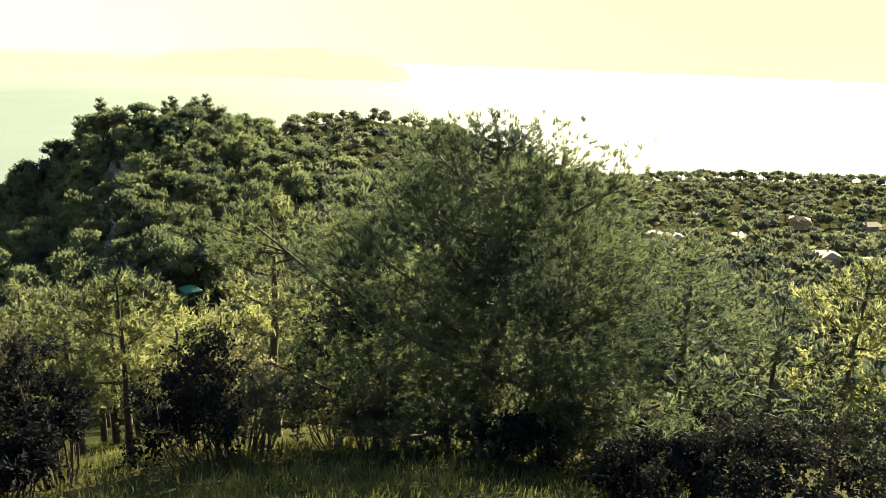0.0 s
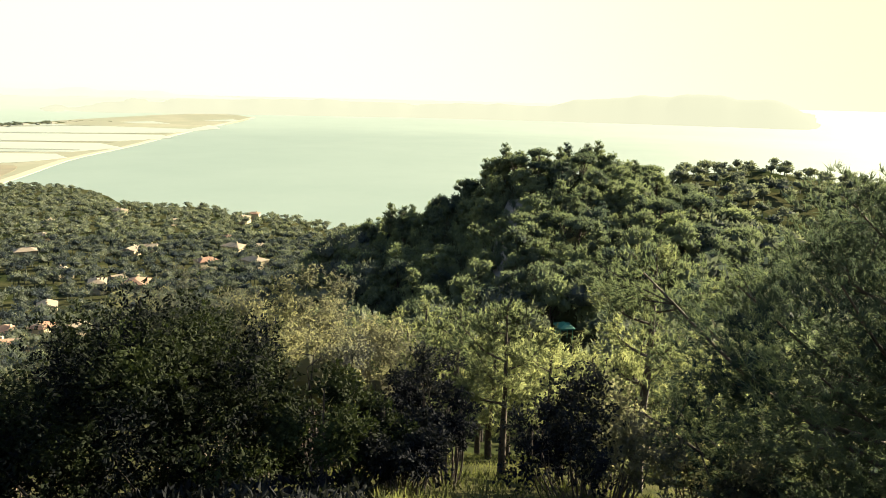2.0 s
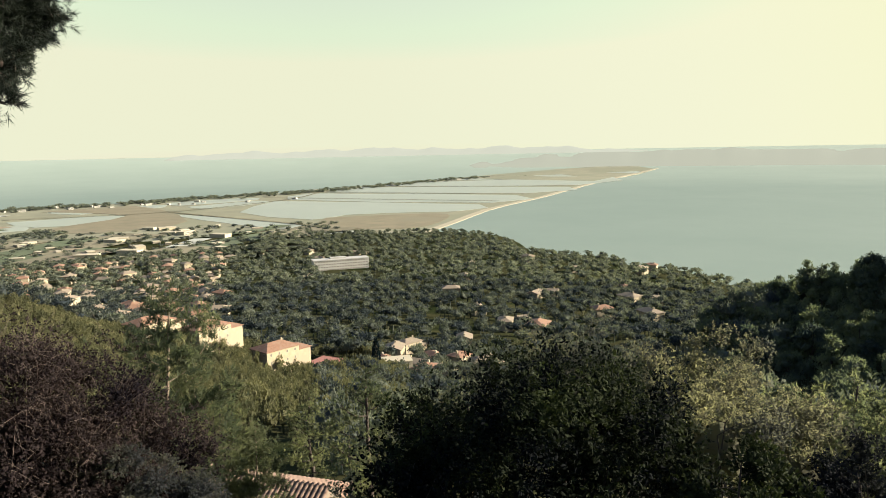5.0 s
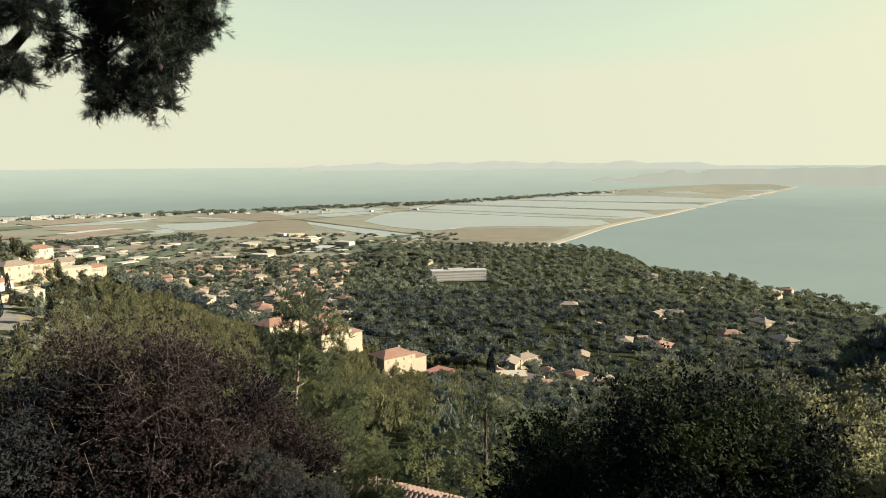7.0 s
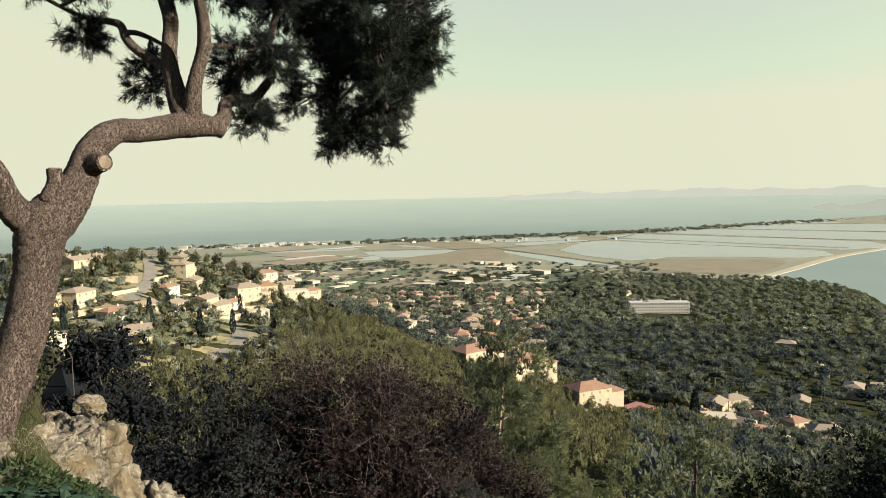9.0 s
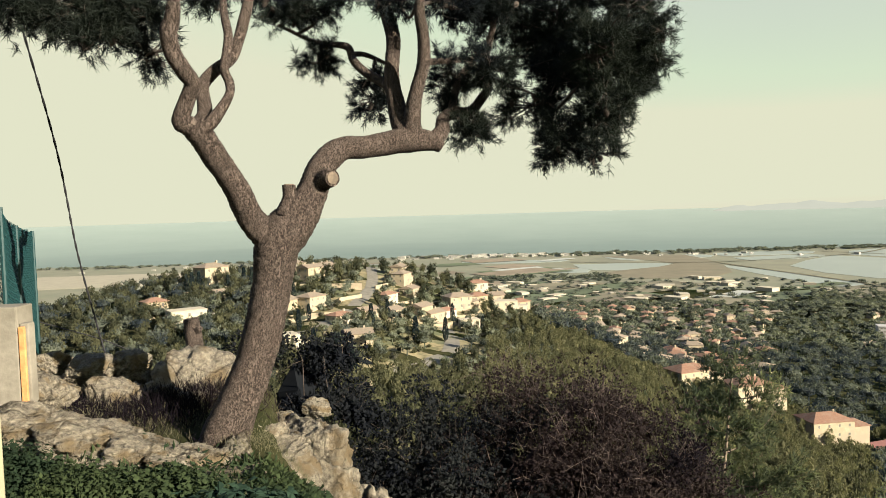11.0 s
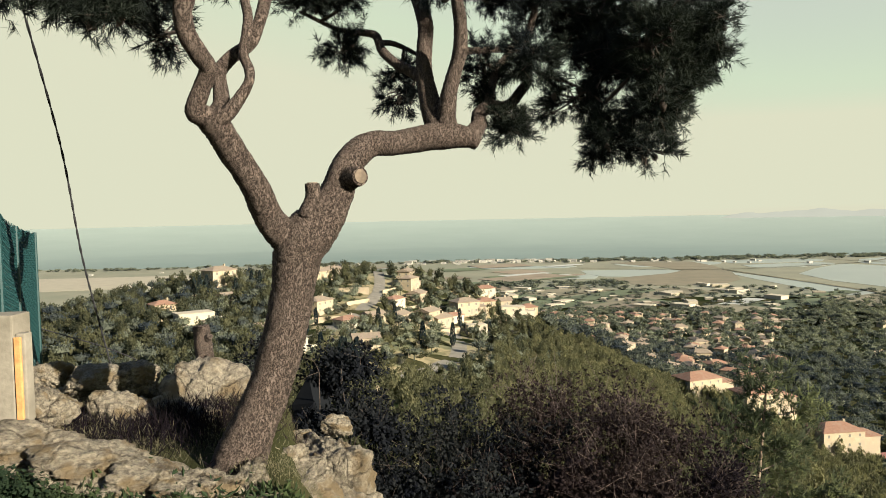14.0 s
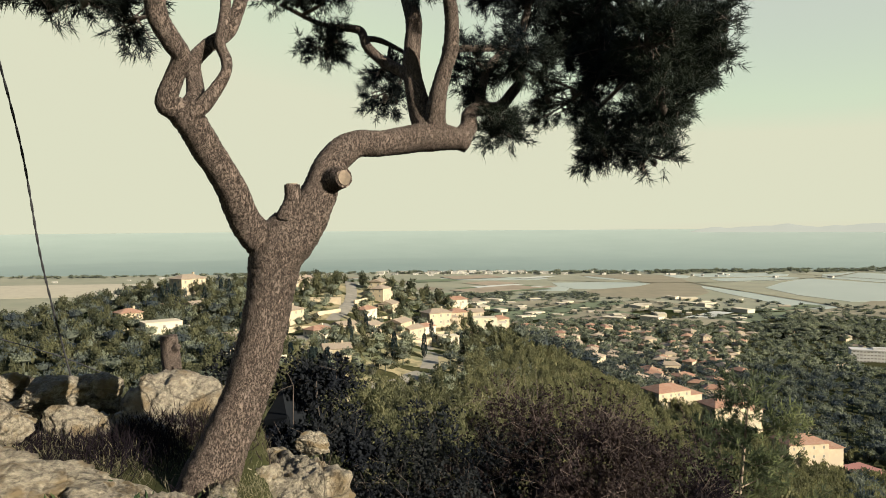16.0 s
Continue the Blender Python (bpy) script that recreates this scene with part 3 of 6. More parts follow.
M_FIELDS = [material(n, c, [v * 1.25 for v in c], 0.03, 0.95, 0, [v * 0.8 for v in c], 0.008) for n, c in (("stubble_field", (0.120, 0.108, 0.070)), ("green_field", (0.062, 0.078, 0.040)), ("bare_field", (0.150, 0.120, 0.082)), ("pale_sheeting", (0.250, 0.255, 0.225)))]


def fields(seed=17):
    """Plots, sheeted beds and pans side by side on the plain."""
    rng = np.random.default_rng(seed)
    words = ("yellow stubble field on the plain", "green meadow on the plain", "bare tilled field on the plain", "pale plastic-sheeted beds on the plain")
    for k in range(95):
        a, r = math.radians(rng.uniform(-8, 36)), rng.uniform(1120, 2080)
        if r > 1450 and a > 0.22:
            continue
        x, y, w, d, spin = r * math.sin(a), r * math.cos(a), rng.uniform(25, 110), rng.uniform(18, 60), 0.5 + rng.normal() * 0.12
        m = int(rng.choice(4, p=(0.34, 0.26, 0.2, 0.2)))
        if m == 3:
            w, d = w * 0.8, d * 0.4
        c, s = math.cos(spin), math.sin(spin)
        line = [(x + u * w * c - v * d * s, y + u * w * s + v * d * c) for u, v in ((-1, -1), (1, -1), (1, 1), (-1, 1))]
        g = Geo().add([(*q, max(float(sea_z(math.hypot(*q))), float(land(*q)[0])) + 1.3 + 0.012 * k) for q in line], [(0, 1, 2, 3)])
        tagged(part("field", g, M_FIELDS[m]), words[m], "field", kind="structure")


fields()


def ribbon(name, line, width, mat, label, category, lift, drape=True):
    p = spline(line, 6)
    tan = unit(np.gradient(p, axis=0))
    side = np.stack([tan[:, 1], -tan[:, 0]], 1)
    cols = [p + side * width * k for k in (-0.5, -0.2, 0.2, 0.5)]
    v = []
    for c in cols:
        z = land(c[:, 0], c[:, 1]) if drape else sea_z(np.hypot(c[:, 0], c[:, 1]))
        v.append(np.column_stack([c, z + lift]))
    v = np.stack(v, 1)
    n = len(p)
    f = [(i * 4 + j, (i + 1) * 4 + j, (i + 1) * 4 + j + 1, i * 4 + j + 1) for i in range(n - 1) for j in range(3)]
    return tagged(part(name, Geo().add(v.reshape(-1, 3), f), mat), label, category, kind="structure")


for line in ([(764, 1788), (819, 1000)], [(1191, 2032), (1480, 1290)], [(1440, 2170), (1740, 1400)], [(1769, 2250), (2170, 1530)], [(2210, 2290), (2860, 1780)], [(430, 1900), (760, 1770), (1180, 1880), (1450, 2090)]):
    ribbon("dike", line, 9, M_DIKE, "low dark earth dike across the salt flats", "dike", 1.9, False)


# ---- far hills over the sea: a ridge by bearing, with its height above the water in degrees ----
def far_ridge(name, turns, tops, r, mat, label, depth=260.0, seed=1):
    rng = np.random.default_rng(seed)
    a = np.linspace(turns[0], turns[-1], 160)
    top = np.interp(a, turns, tops)
    wob = sum(np.sin(a * k + rng.uniform(0, 6)) / k for k in (1.3, 2.3, 4.1, 8.3)) * 0.16
    rows = []
    for k, lift in ((-1.0, 0.0), (-0.55, 0.45), (-0.2, 0.85), (0.0, 1.0), (0.4, 0.6), (1.0, 0.0)):
        rr = r + k * depth
        base = sea_z(rr) - 3
        high = 1.6 + r * np.tan(np.radians(np.maximum(top + wob * np.clip(top + 2.2, 0, 0.6), -2.4)))
        z = base + np.maximum(high - base, 2) * lift
        rows.append(np.stack([rr * np.sin(np.radians(a)), rr * np.cos(np.radians(a)), z * np.ones_like(a)], -1))
    v = np.stack(rows)
    n, m = v.shape[:2]
    f = [(i * m + j, (i + 1) * m + j, (i + 1) * m + j + 1, i * m + j + 1) for i in range(n - 1) for j in range(m - 1)]
    return tagged(part(name, Geo().add(v.reshape(-1, 3), f), mat, smooth=True), label, "island", kind="structure")


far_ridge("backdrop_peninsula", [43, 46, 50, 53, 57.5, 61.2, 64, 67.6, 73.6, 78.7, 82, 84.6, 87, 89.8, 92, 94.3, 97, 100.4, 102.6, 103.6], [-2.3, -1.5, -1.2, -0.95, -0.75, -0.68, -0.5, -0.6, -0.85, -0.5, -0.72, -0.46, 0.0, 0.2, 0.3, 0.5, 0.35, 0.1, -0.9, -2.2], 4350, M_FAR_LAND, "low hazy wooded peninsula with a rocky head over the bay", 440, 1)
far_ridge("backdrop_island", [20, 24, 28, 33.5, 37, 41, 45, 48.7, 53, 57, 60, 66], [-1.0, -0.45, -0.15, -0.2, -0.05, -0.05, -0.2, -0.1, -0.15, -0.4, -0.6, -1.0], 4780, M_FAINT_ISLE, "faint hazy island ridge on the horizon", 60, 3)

# ---- trees ----


def crown_cards(rng, n, size, shape, lean=0.0):
    """Leaf clumps over a crown of several lobes; shape gives lobes as centre and radii."""
    pick = rng.choice(len(shape), n, p=np.array([s[3] * s[3] for s in shape]) / sum(s[3] * s[3] for s in shape))
    d = ball(rng, n)
    d[:, 2] = np.where(d[:, 2] < -0.3, -d[:, 2] * 0.5, d[:, 2])
    c = np.array([s[:3] for s in shape])[pick]
    rad = np.array([[s[3], s[3], s[4]] for s in shape])[pick]
    p = c + d * rad * rng.uniform(0.72, 1.05, n)[:, None]
    return p, unit(d + rng.normal(size=(n, 3)) * 0.55 + (0, 0, 0.35))


def lobe_core(geo, lobes, rng, k=0.8):
    """A lumpy dark inner mass for each lobe."""
    bm = bmesh.new()
    bmesh.ops.create_icosphere(bm, subdivisions=1, radius=1.0)
    base, faces = np.array([v.co[:] for v in bm.verts]), [[v.index for v in f.verts] for f in bm.faces]
    bm.free()
    for s in lobes:
        v = base * rng.uniform(0.6, 1.1, (len(base), 1)) * (s[3] * k, s[3] * k, s[4] * k) + s[:3]
        geo.add(v, faces)


def far_template(seed, kind):
    """A distant crown, about one metre in radius and standing on its foot: points and faces."""
    rng = np.random.default_rng(seed)
    g = Geo()
    if kind == "dome":
        lobes = [(0, 0, 1.25, 0.8, 0.62)] + [(math.cos(a) * 0.5, math.sin(a) * 0.5, 1.05 + rng.uniform(-0.15, 0.3), 0.55, 0.45) for a in rng.uniform(0, 6.3, 3)]
        n, size = 150, 0.25
    elif kind == "tall":
        lobes = [(0, 0, 1.0, 0.72, 0.9), (rng.uniform(-.25, .25), rng.uniform(-.25, .25), 1.75, 0.5, 0.75)]
        n, size = 100, 0.32
    elif kind == "crown":
        lobes = [(0, 0, 1.2, 0.85, 0.62), (rng.uniform(-.4, .4), rng.uniform(-.4, .4), 1.4, 0.55, 0.45)]
        n, size = 52, 0.44
    elif kind == "round":
        lobes = [(0, 0, 1.0, 0.68, 0.75)] + [(math.cos(a) * 0.42, math.sin(a) * 0.42, q, 0.42, 0.42) for a, q in zip(rng.uniform(0, 6.3, 4), (0.7, 1.0, 1.3, 1.5))]
        n, size = 190, 0.215
    else:
        lobes = [(0, 0, 0.45, 0.8, 0.5), (0.4, 0.2, 0.4, 0.5, 0.4)]
        n, size = 46, 0.36
    lobe_core(g, lobes[:2] if kind != "bush" else lobes[:1], rng, 0.8)
    p, d = crown_cards(rng, n, size, lobes)
    leaves(g, rng, p - d * size * 0.35, np.cross(d, ball(rng, n)) * 0.6 + d * 0.5 + (0, 0, 0.3), size * 1.1, size * 0.56, d)
    if kind != "bush":
        tube(g, [(0, 0, -0.4), (0.04, 0, 0.9)], [0.09, 0.06], 4, cap=False)
    return np.concatenate(g.v), g.f


TEMPLATES = {k: [far_template(40 + i + 10 * j, k) for i in range(5)] for j, k in enumerate(("dome", "tall", "bush", "crown", "round"))}


def woods(name, rng, places, sizes, heights, kind, mat, label, category="woods"):
    """Far woods in one mesh."""
    g = Geo()
    for (x, y, z), s, h, t in zip(places, sizes, heights, rng.integers(0, 5, len(places))):
        v, f = TEMPLATES[kind][t]
        a = rng.uniform(0, 6.283)
        c, q = math.cos(a) * s, math.sin(a) * s
        w = np.column_stack([v[:, 0] * c - v[:, 1] * q + x, v[:, 0] * q + v[:, 1] * c + y, v[:, 2] * h + z])
        start = g.count
        g.v.append(w)
        g.count += len(w)
        for k in (3, 4):
            g.f[k] += [np.asarray(b) + start for b in f[k]]
    return tagged(part(name, g, mat), label, category, kind="stuff")


def scatter(rng, n, turns, dists, gap, keep=None):
    """Places on the ground, by bearing and distance, no two nearer than gap."""
    out, grid = [], {}
    tries = 0
    while len(out) < n and tries < n * 14:
        tries += 1
        a = rng.uniform(*turns)
        r = math.sqrt(rng.uniform(dists[0] ** 2, dists[1] ** 2))
        x, y = r * math.sin(radians(a)), r * math.cos(radians(a))
        if keep and not keep(a, r, x, y):
            continue
        key = (int(x // gap), int(y // gap))
        if any((x - u) ** 2 + (y - v) ** 2 < gap * gap for i in (-1, 0, 1) for j in (-1, 0, 1) for u, v in grid.get((key[0] + i, key[1] + j), ())):
            continue
        grid.setdefault(key, []).append((x, y))
        out.append((x, y))
    p = np.array(out)
    return np.column_stack([p, land(p[:, 0], p[:, 1])])


CLEAR = []  # x, y, radius of places kept free of trees


def open_place(a, r, x, y):
    return all((x - u) ** 2 + (y - v) ** 2 > w * w for u, v, w in CLEAR)


def pine(seed, height, crown_from, radius, tufts, count, length, width, name="pine_tree", label="", mat=None, bark=None, lean=0.0, limbs=16, flat=0.0, dense=0.0, twigs=True, taper=0.62, stout=0.022):
    """A pine at the origin: bent trunk, limbs and brushes of needles on its twigs."""
    rng = np.random.default_rng(seed)
    ob = thing(name, label, "tree")
    wood, green = Geo(), Geo()
    tr = max(0.04, height * stout)
    top = np.array([lean * height, rng.uniform(-0.05, 0.05) * height, height])
    line = spline([(0, 0, -0.6), (rng.uniform(-.03, .03) * height, 0, height * 0.25), top * 0.55 + rng.normal(size=3) * height * 0.02, top * 0.97], 5)
    tube(wood, line, np.linspace(tr * 1.25, tr * 0.2, len(line)), 7, rng, 0.08)
    ends = []
    for k in range(limbs):
        h = crown_from + (1 - crown_from) * (k + rng.uniform(0, 0.8)) / limbs
        p0 = np.array([np.interp(h * height, line[:, 2], line[:, i]) for i in range(3)])
        q = (h - crown_from) / (1 - crown_from)
        reach = radius * (0.55 + 0.75 * math.sin(math.pi * min(1, q * 0.75 + 0.22))) * rng.uniform(0.65, 1.1) * (1 - taper * q ** 2 * (1 - flat))
        a = k * 2.4 + rng.uniform(-0.5, 0.5)
        rise = reach * rng.uniform(0.15, 0.55) + 0.25 * q * reach
        out = np.array([math.cos(a), math.sin(a), 0])
        limb = spline([p0, p0 + out * reach * 0.4 + (0, 0, rise * 0.2), p0 + out * reach * 0.82 + (0, 0, rise * 0.8)], 4)
        r0 = tr * (0.36 - 0.2 * q)
        tube(wood, limb if twigs else limb[::4], np.linspace(r0, r0 * 0.3, len(limb if twigs else limb[::4])), 5 if twigs else 3, cap=False)
        for j in range(8):
            t = rng.uniform(0.2, 1.0)
            s = limb[min(len(limb) - 1, int(t * (len(limb) - 1)))]
            d = unit(out + rng.normal(size=3) * 0.7 + (0, 0, 0.5))
            e = s + d * reach * rng.uniform(0.14, 0.32)
            if twigs:
                tube(wood, [s, (s + e) / 2 + (0, 0, -0.03), e], [r0 * 0.3, r0 * 0.2, r0 * 0.1], 3, cap=False)
            ends.append((s, e, reach))
    per = max(1, tufts // len(ends))
    usual = sum(q[2] for q in ends) / len(ends)
    for s, e, reach in ends:
        m = max(1, round(per * reach / usual))
        t = rng.uniform(0.3, 1.1, m)[:, None]
        spread = 0.055 * radius + 0.06
        c = s + (e - s) * t + np.clip(rng.normal(size=(m, 3)), -1.4, 1.4) * spread * (1, 1, 0.8)
        needles(green, rng, c, unit(e - s) + rng.normal(size=(m, 3)) * 0.5 + (0, 0, 0.4), count, length, width, 0.9, unit(c - e * 0.6 - s * 0.4 + (0, 0, 0.02)) * 0.6 + unit(c * (1, 1, 0.3)) * 0.8 + (0, 0, 0.5))
    if dense:
        m = int(tufts * dense)
        d = ball(rng, m) * rng.uniform(0.35, 1.0, (m, 1)) ** 0.5
        q = d * (radius * 0.92, radius * 0.92, height * (1 - crown_from) * 0.46)
        lump = 1 + 0.14 * np.sin(d[:, :1] * 7 + seed) * np.sin(d[:, 1:2] * 6) + 0.1 * np.sin(d[:, 2:] * 9 + seed)
        c = q * lump + (lean * height * 0.5, 0, height * (1 + crown_from) * 0.5)
        needles(green, rng, c, d + rng.normal(size=(m, 3)) * 0.4 + (0, 0, 0.4), count, length, width, 0.9, d + (0, 0, 0.4))
    part("trunk", wood, bark or M_BARK_FAR, ob, smooth=True)
    part("crown", green, mat or M_PINE, ob)
    return ob


def leafy(seed, lobes, n, length, width, mat, name, label, category="tree", stems=7, twig=0.02, bark=None, fill=0.5, place=(0, 0, 0), core=0.4, clumps=1.0, rosette=6, fine=0, heart=0.0):
    """A broad-leaved tree or bush: stems from the foot into lobes, twigs and clusters of leaves."""
    rng = np.random.default_rng(seed)
    ob = thing(name, label, category, place)
    wood, green = Geo(), Geo()
    tot = sum(s[3] ** 2 for s in lobes)
    for s in lobes:
        c, rad = np.array(s[:3], float), np.array([s[3], s[3], s[4]])
        foot = np.array([c[0] * 0.15 + rng.uniform(-.2, .2), c[1] * 0.15 + rng.uniform(-.2, .2), -0.5])
        for k in range(stems):
            e = c + ball(rng, 1)[0] * rad * 0.75
            w = spline([foot, foot * 0.4 + e * 0.6 + rng.normal(size=3) * s[3] * 0.12 - (0, 0, s[4] * 0.3), e], 5)
            tube(wood, w, np.linspace(twig * 2.2, twig * 0.5, len(w)), 5, cap=False)
            for j in range(4):
                q = w[rng.integers(len(w) // 2, len(w))]
                e2 = q + unit(rng.normal(size=3) + (0, 0, 0.4)) * s[3] * rng.uniform(0.25, 0.5)
                tube(wood, [q, (q + e2) / 2 + rng.normal(size=3) * 0.04, e2], [twig * 0.5, twig * 0.35, twig * 0.15], 3, cap=False)
        m = int(n * s[3] ** 2 / tot)
        sub = max(9, int(15 * clumps * s[3]))
        d = ball(rng, sub)
        d[:, 2] = np.where(d[:, 2] < -0.5, -d[:, 2], d[:, 2])
        gc = c + d * rad * rng.uniform(fill, 0.95, (sub, 1))
        gr = s[3] * rng.uniform(0.22, 0.40, sub)
        if core:
            # shaded inner leaves that close the crown
            k = np.repeat(np.arange(sub), 46)
            q = ball(rng, len(k))
            big = np.minimum(gr[k] * 0.3, length * 1.5)
            leaves(green, rng, gc[k] + q * (gr[k] * rng.uniform(0.0, 0.6, len(k)))[:, None], np.cross(q, ball(rng, len(k))), big, big * 0.6, q)
        for k in range(fine):
            u = int(rng.integers(0, sub))
            q0 = gc[u] + ball(rng, 1)[0] * gr[u] * 0.4
            w = unit(d[u] * 0.6 + rng.normal(size=3) * 0.6 + (0, 0, 0.35))
            ln = s[3] * rng.uniform(0.2, 0.42)
            tube(wood, [q0, q0 + w * ln * 0.5 + rng.normal(size=3) * ln * 0.1, q0 + w * ln + rng.normal(size=3) * ln * 0.14], [twig * 0.45, twig * 0.36, twig * 0.2], 3, cap=False)
        tips = m // rosette
        k = rng.choice(sub, tips, p=gr ** 2 / (gr ** 2).sum())
        dd = unit(ball(rng, tips) + d[k] * 0.45 + (0, 0, 0.3))
        p = gc[k] + dd * (gr[k] * rng.uniform(0.25, 1.25, tips))[:, None] * (1, 1, 0.85)
        dd, p = np.repeat(dd, rosette, 0), np.repeat(p, rosette, 0) + rng.normal(size=(tips * rosette, 3)) * length * 0.35
        leaves(green, rng, p, np.cross(dd, ball(rng, len(p))) + dd * 0.6, length, width, dd)
    if heart:
        lobe_core(green, lobes, rng, heart)
    part("stem", wood, bark or M_BARK_FAR, ob, smooth=True)
    part("foliage", green, mat, ob)
    return ob


def put(ob, turn, r, size=1.0, spin=0.0, sink=0.0):
    """A copy of a tree on the ground at a bearing and a distance."""
    x, y, z = at(turn, r)
    return copy_thing(ob, Matrix.Translation((x, y, z - sink)) @ Matrix.Rotation(spin, 4, "Z") @ Matrix.Diagonal((size, size, size, 1)))


def drop(ob):
    for o in (*ob.children_recursive, ob):
        bpy.data.objects.remove(o)

# ---- houses ----


def roof_geo(w, d, z, rise, over, kind):
    g = Geo()
    a, b = w / 2 + over, d / 2 + over
    t = 0.18
    if kind == "flat":
        box(g, -a + over * 0.7, a - over * 0.7, -b + over * 0.7, b - over * 0.7, z, z + 0.35)
        return g
    k = min(a, b) * 0.85 if kind == "hip" else 0.0
    top = [(-a + k, 0, z + rise), (a - k, 0, z + rise)]
    low = [(-a, -b, z), (a, -b, z), (a, b, z), (-a, b, z)]
    v = low + top + [(x, y, q - t) for x, y, q in low]
    g.add(v, [(0, 1, 5, 4), (2, 3, 4, 5), (0, 6, 7, 1), (1, 7, 8, 2), (2, 8, 9, 3), (3, 9, 6, 0), (6, 9, 8, 7)])
    g.add(v, [(1, 2, 5), (3, 0, 4)])
    return g


def house(name, w, d, h, storeys, roof, wall_mat, roof_mat, label, wing=None, plain=False):
    """A house at the origin on a deep foot: walls, roof, windows with frame and pane, a door, a chimney."""
    ob = thing(name, label, "house")
    g = box(Geo(), -w / 2, w / 2, -d / 2, d / 2, -5, h)
    if wing:
        box(g, w / 2 - 0.3, w / 2 + wing[0], -d / 2 + 0.8, d / 2 - 1.2, -5, wing[1])
    part("wall", g, wall_mat, ob)
    top = part("roof", roof_geo(w, d, h + 0.01, min(w, d) * 0.2, 0.5, roof), roof_mat, ob)
    if wing:
        r2 = roof_geo(wing[0] + 0.6, d - 2, wing[1] + 0.01, d * 0.12, 0.4, roof)
        r2.v = [v + (w / 2 + wing[0] / 2, -0.2, 0) for v in r2.v]
        part("wing_roof", r2, roof_mat, ob)
    if roof != "flat":
        c = box(Geo(), w * 0.2, w * 0.2 + 0.7, -0.4, 0.3, h, h + min(w, d) * 0.2 + 0.7)
        part("chimney", c, wall_mat, top)
    frame_me = box(Geo(), -0.52, 0.52, -0.03, 0.05, -0.68, 0.68).mesh("window_frame", M_WHITE)
    pane_me = box(Geo(), -0.42, 0.42, -0.05, 0.0, -0.58, 0.58).mesh("pane", M_BLIND)
    for s in range(storeys):
        z = h * (s + 0.55) / storeys
        for face in (0, 1) if plain else range(4):
            along = w if face % 2 == 0 else d
            n = max(1, round(along / (5.0 if plain else 4.2)))
            for i in range(n):
                u = (i + 0.5) / n * along - along / 2
                m = Matrix.Rotation(face * math.pi / 2, 4, "Z") @ Matrix.Translation((u, -(d if face % 2 == 0 else w) / 2, z))
                win = part("window", pane_me if plain else frame_me, M_BLIND if plain else M_WHITE, ob)
                win.matrix_basis = m
                if plain:
                    continue
                part("pane", pane_me, M_BLIND, win)
    part("door", box(Geo(), w * 0.08, w * 0.08 + 1.0, -d / 2 - 0.04, -d / 2 + 0.1, 0, 2.1), M_SHUTTER, ob)
    return ob


HOUSES = [
    house("house", 11, 8, 5.6, 2, "hip", M_PLASTER, M_ROOF_PALE, "two-storey cream house with a faded tile roof among pines", (4, 3)),
    house("house", 9, 7, 3.2, 1, "gable", M_PLASTER, M_ROOF_PALE, "low cream house with a faded tile roof in its garden"),
    house("house", 10, 8, 5.8, 2, "gable", M_PINK, M_ROOF_PALE, "ochre house with a tile roof on the slope", (3.5, 3)),
    house("house", 12, 8, 5.4, 2, "flat", M_WHITE, M_WHITE, "white flat-roofed house on the slope", (5, 2.8)),
    house("house", 10, 7, 3.4, 1, "hip", M_WHITE, M_ROOF, "low white house with a red tile roof"),
    house("house", 8, 7, 5.6, 2, "hip", M_PINK, M_ROOF, "small ochre house with a red hipped roof"),
]
HOMES = [house("house", 11, 8, 5.6, 2, "hip", M_PLASTER, M_ROOF_PALE, "cream house with a faded tile roof among pines", None, True),
         house("house", 10, 8, 3.2, 1, "gable", M_PINK, M_ROOF_PALE, "low ochre house with a faded tile roof", None, True),
         house("house", 10, 8, 5.4, 1, "hip", M_PLASTER, M_ROOF, "cream house with a red tile roof among pines", None, True)]
VILLA = house("villa", 17, 12, 10.5, 3, "hip", M_PLASTER, M_ROOF, "large cream three-storey villa with an orange tile roof", (7, 8))


def settle(ob, turn, r, spin, size=1.0, group=""):
    x, y, z = at(turn, r)
    o = copy_thing(ob, Matrix.Translation((x, y, z + 0.3)) @ Matrix.Rotation(radians(spin), 4, "Z") @ Matrix.Scale(size, 4))
    CLEAR.append((x, y, 7.0 * size))
    # the side from which the house is seen stays open
    CLEAR.append((x - 9 * math.sin(radians(turn)), y - 9 * math.cos(radians(turn)), 3.4 * size))
    return tagged(o, group=group)


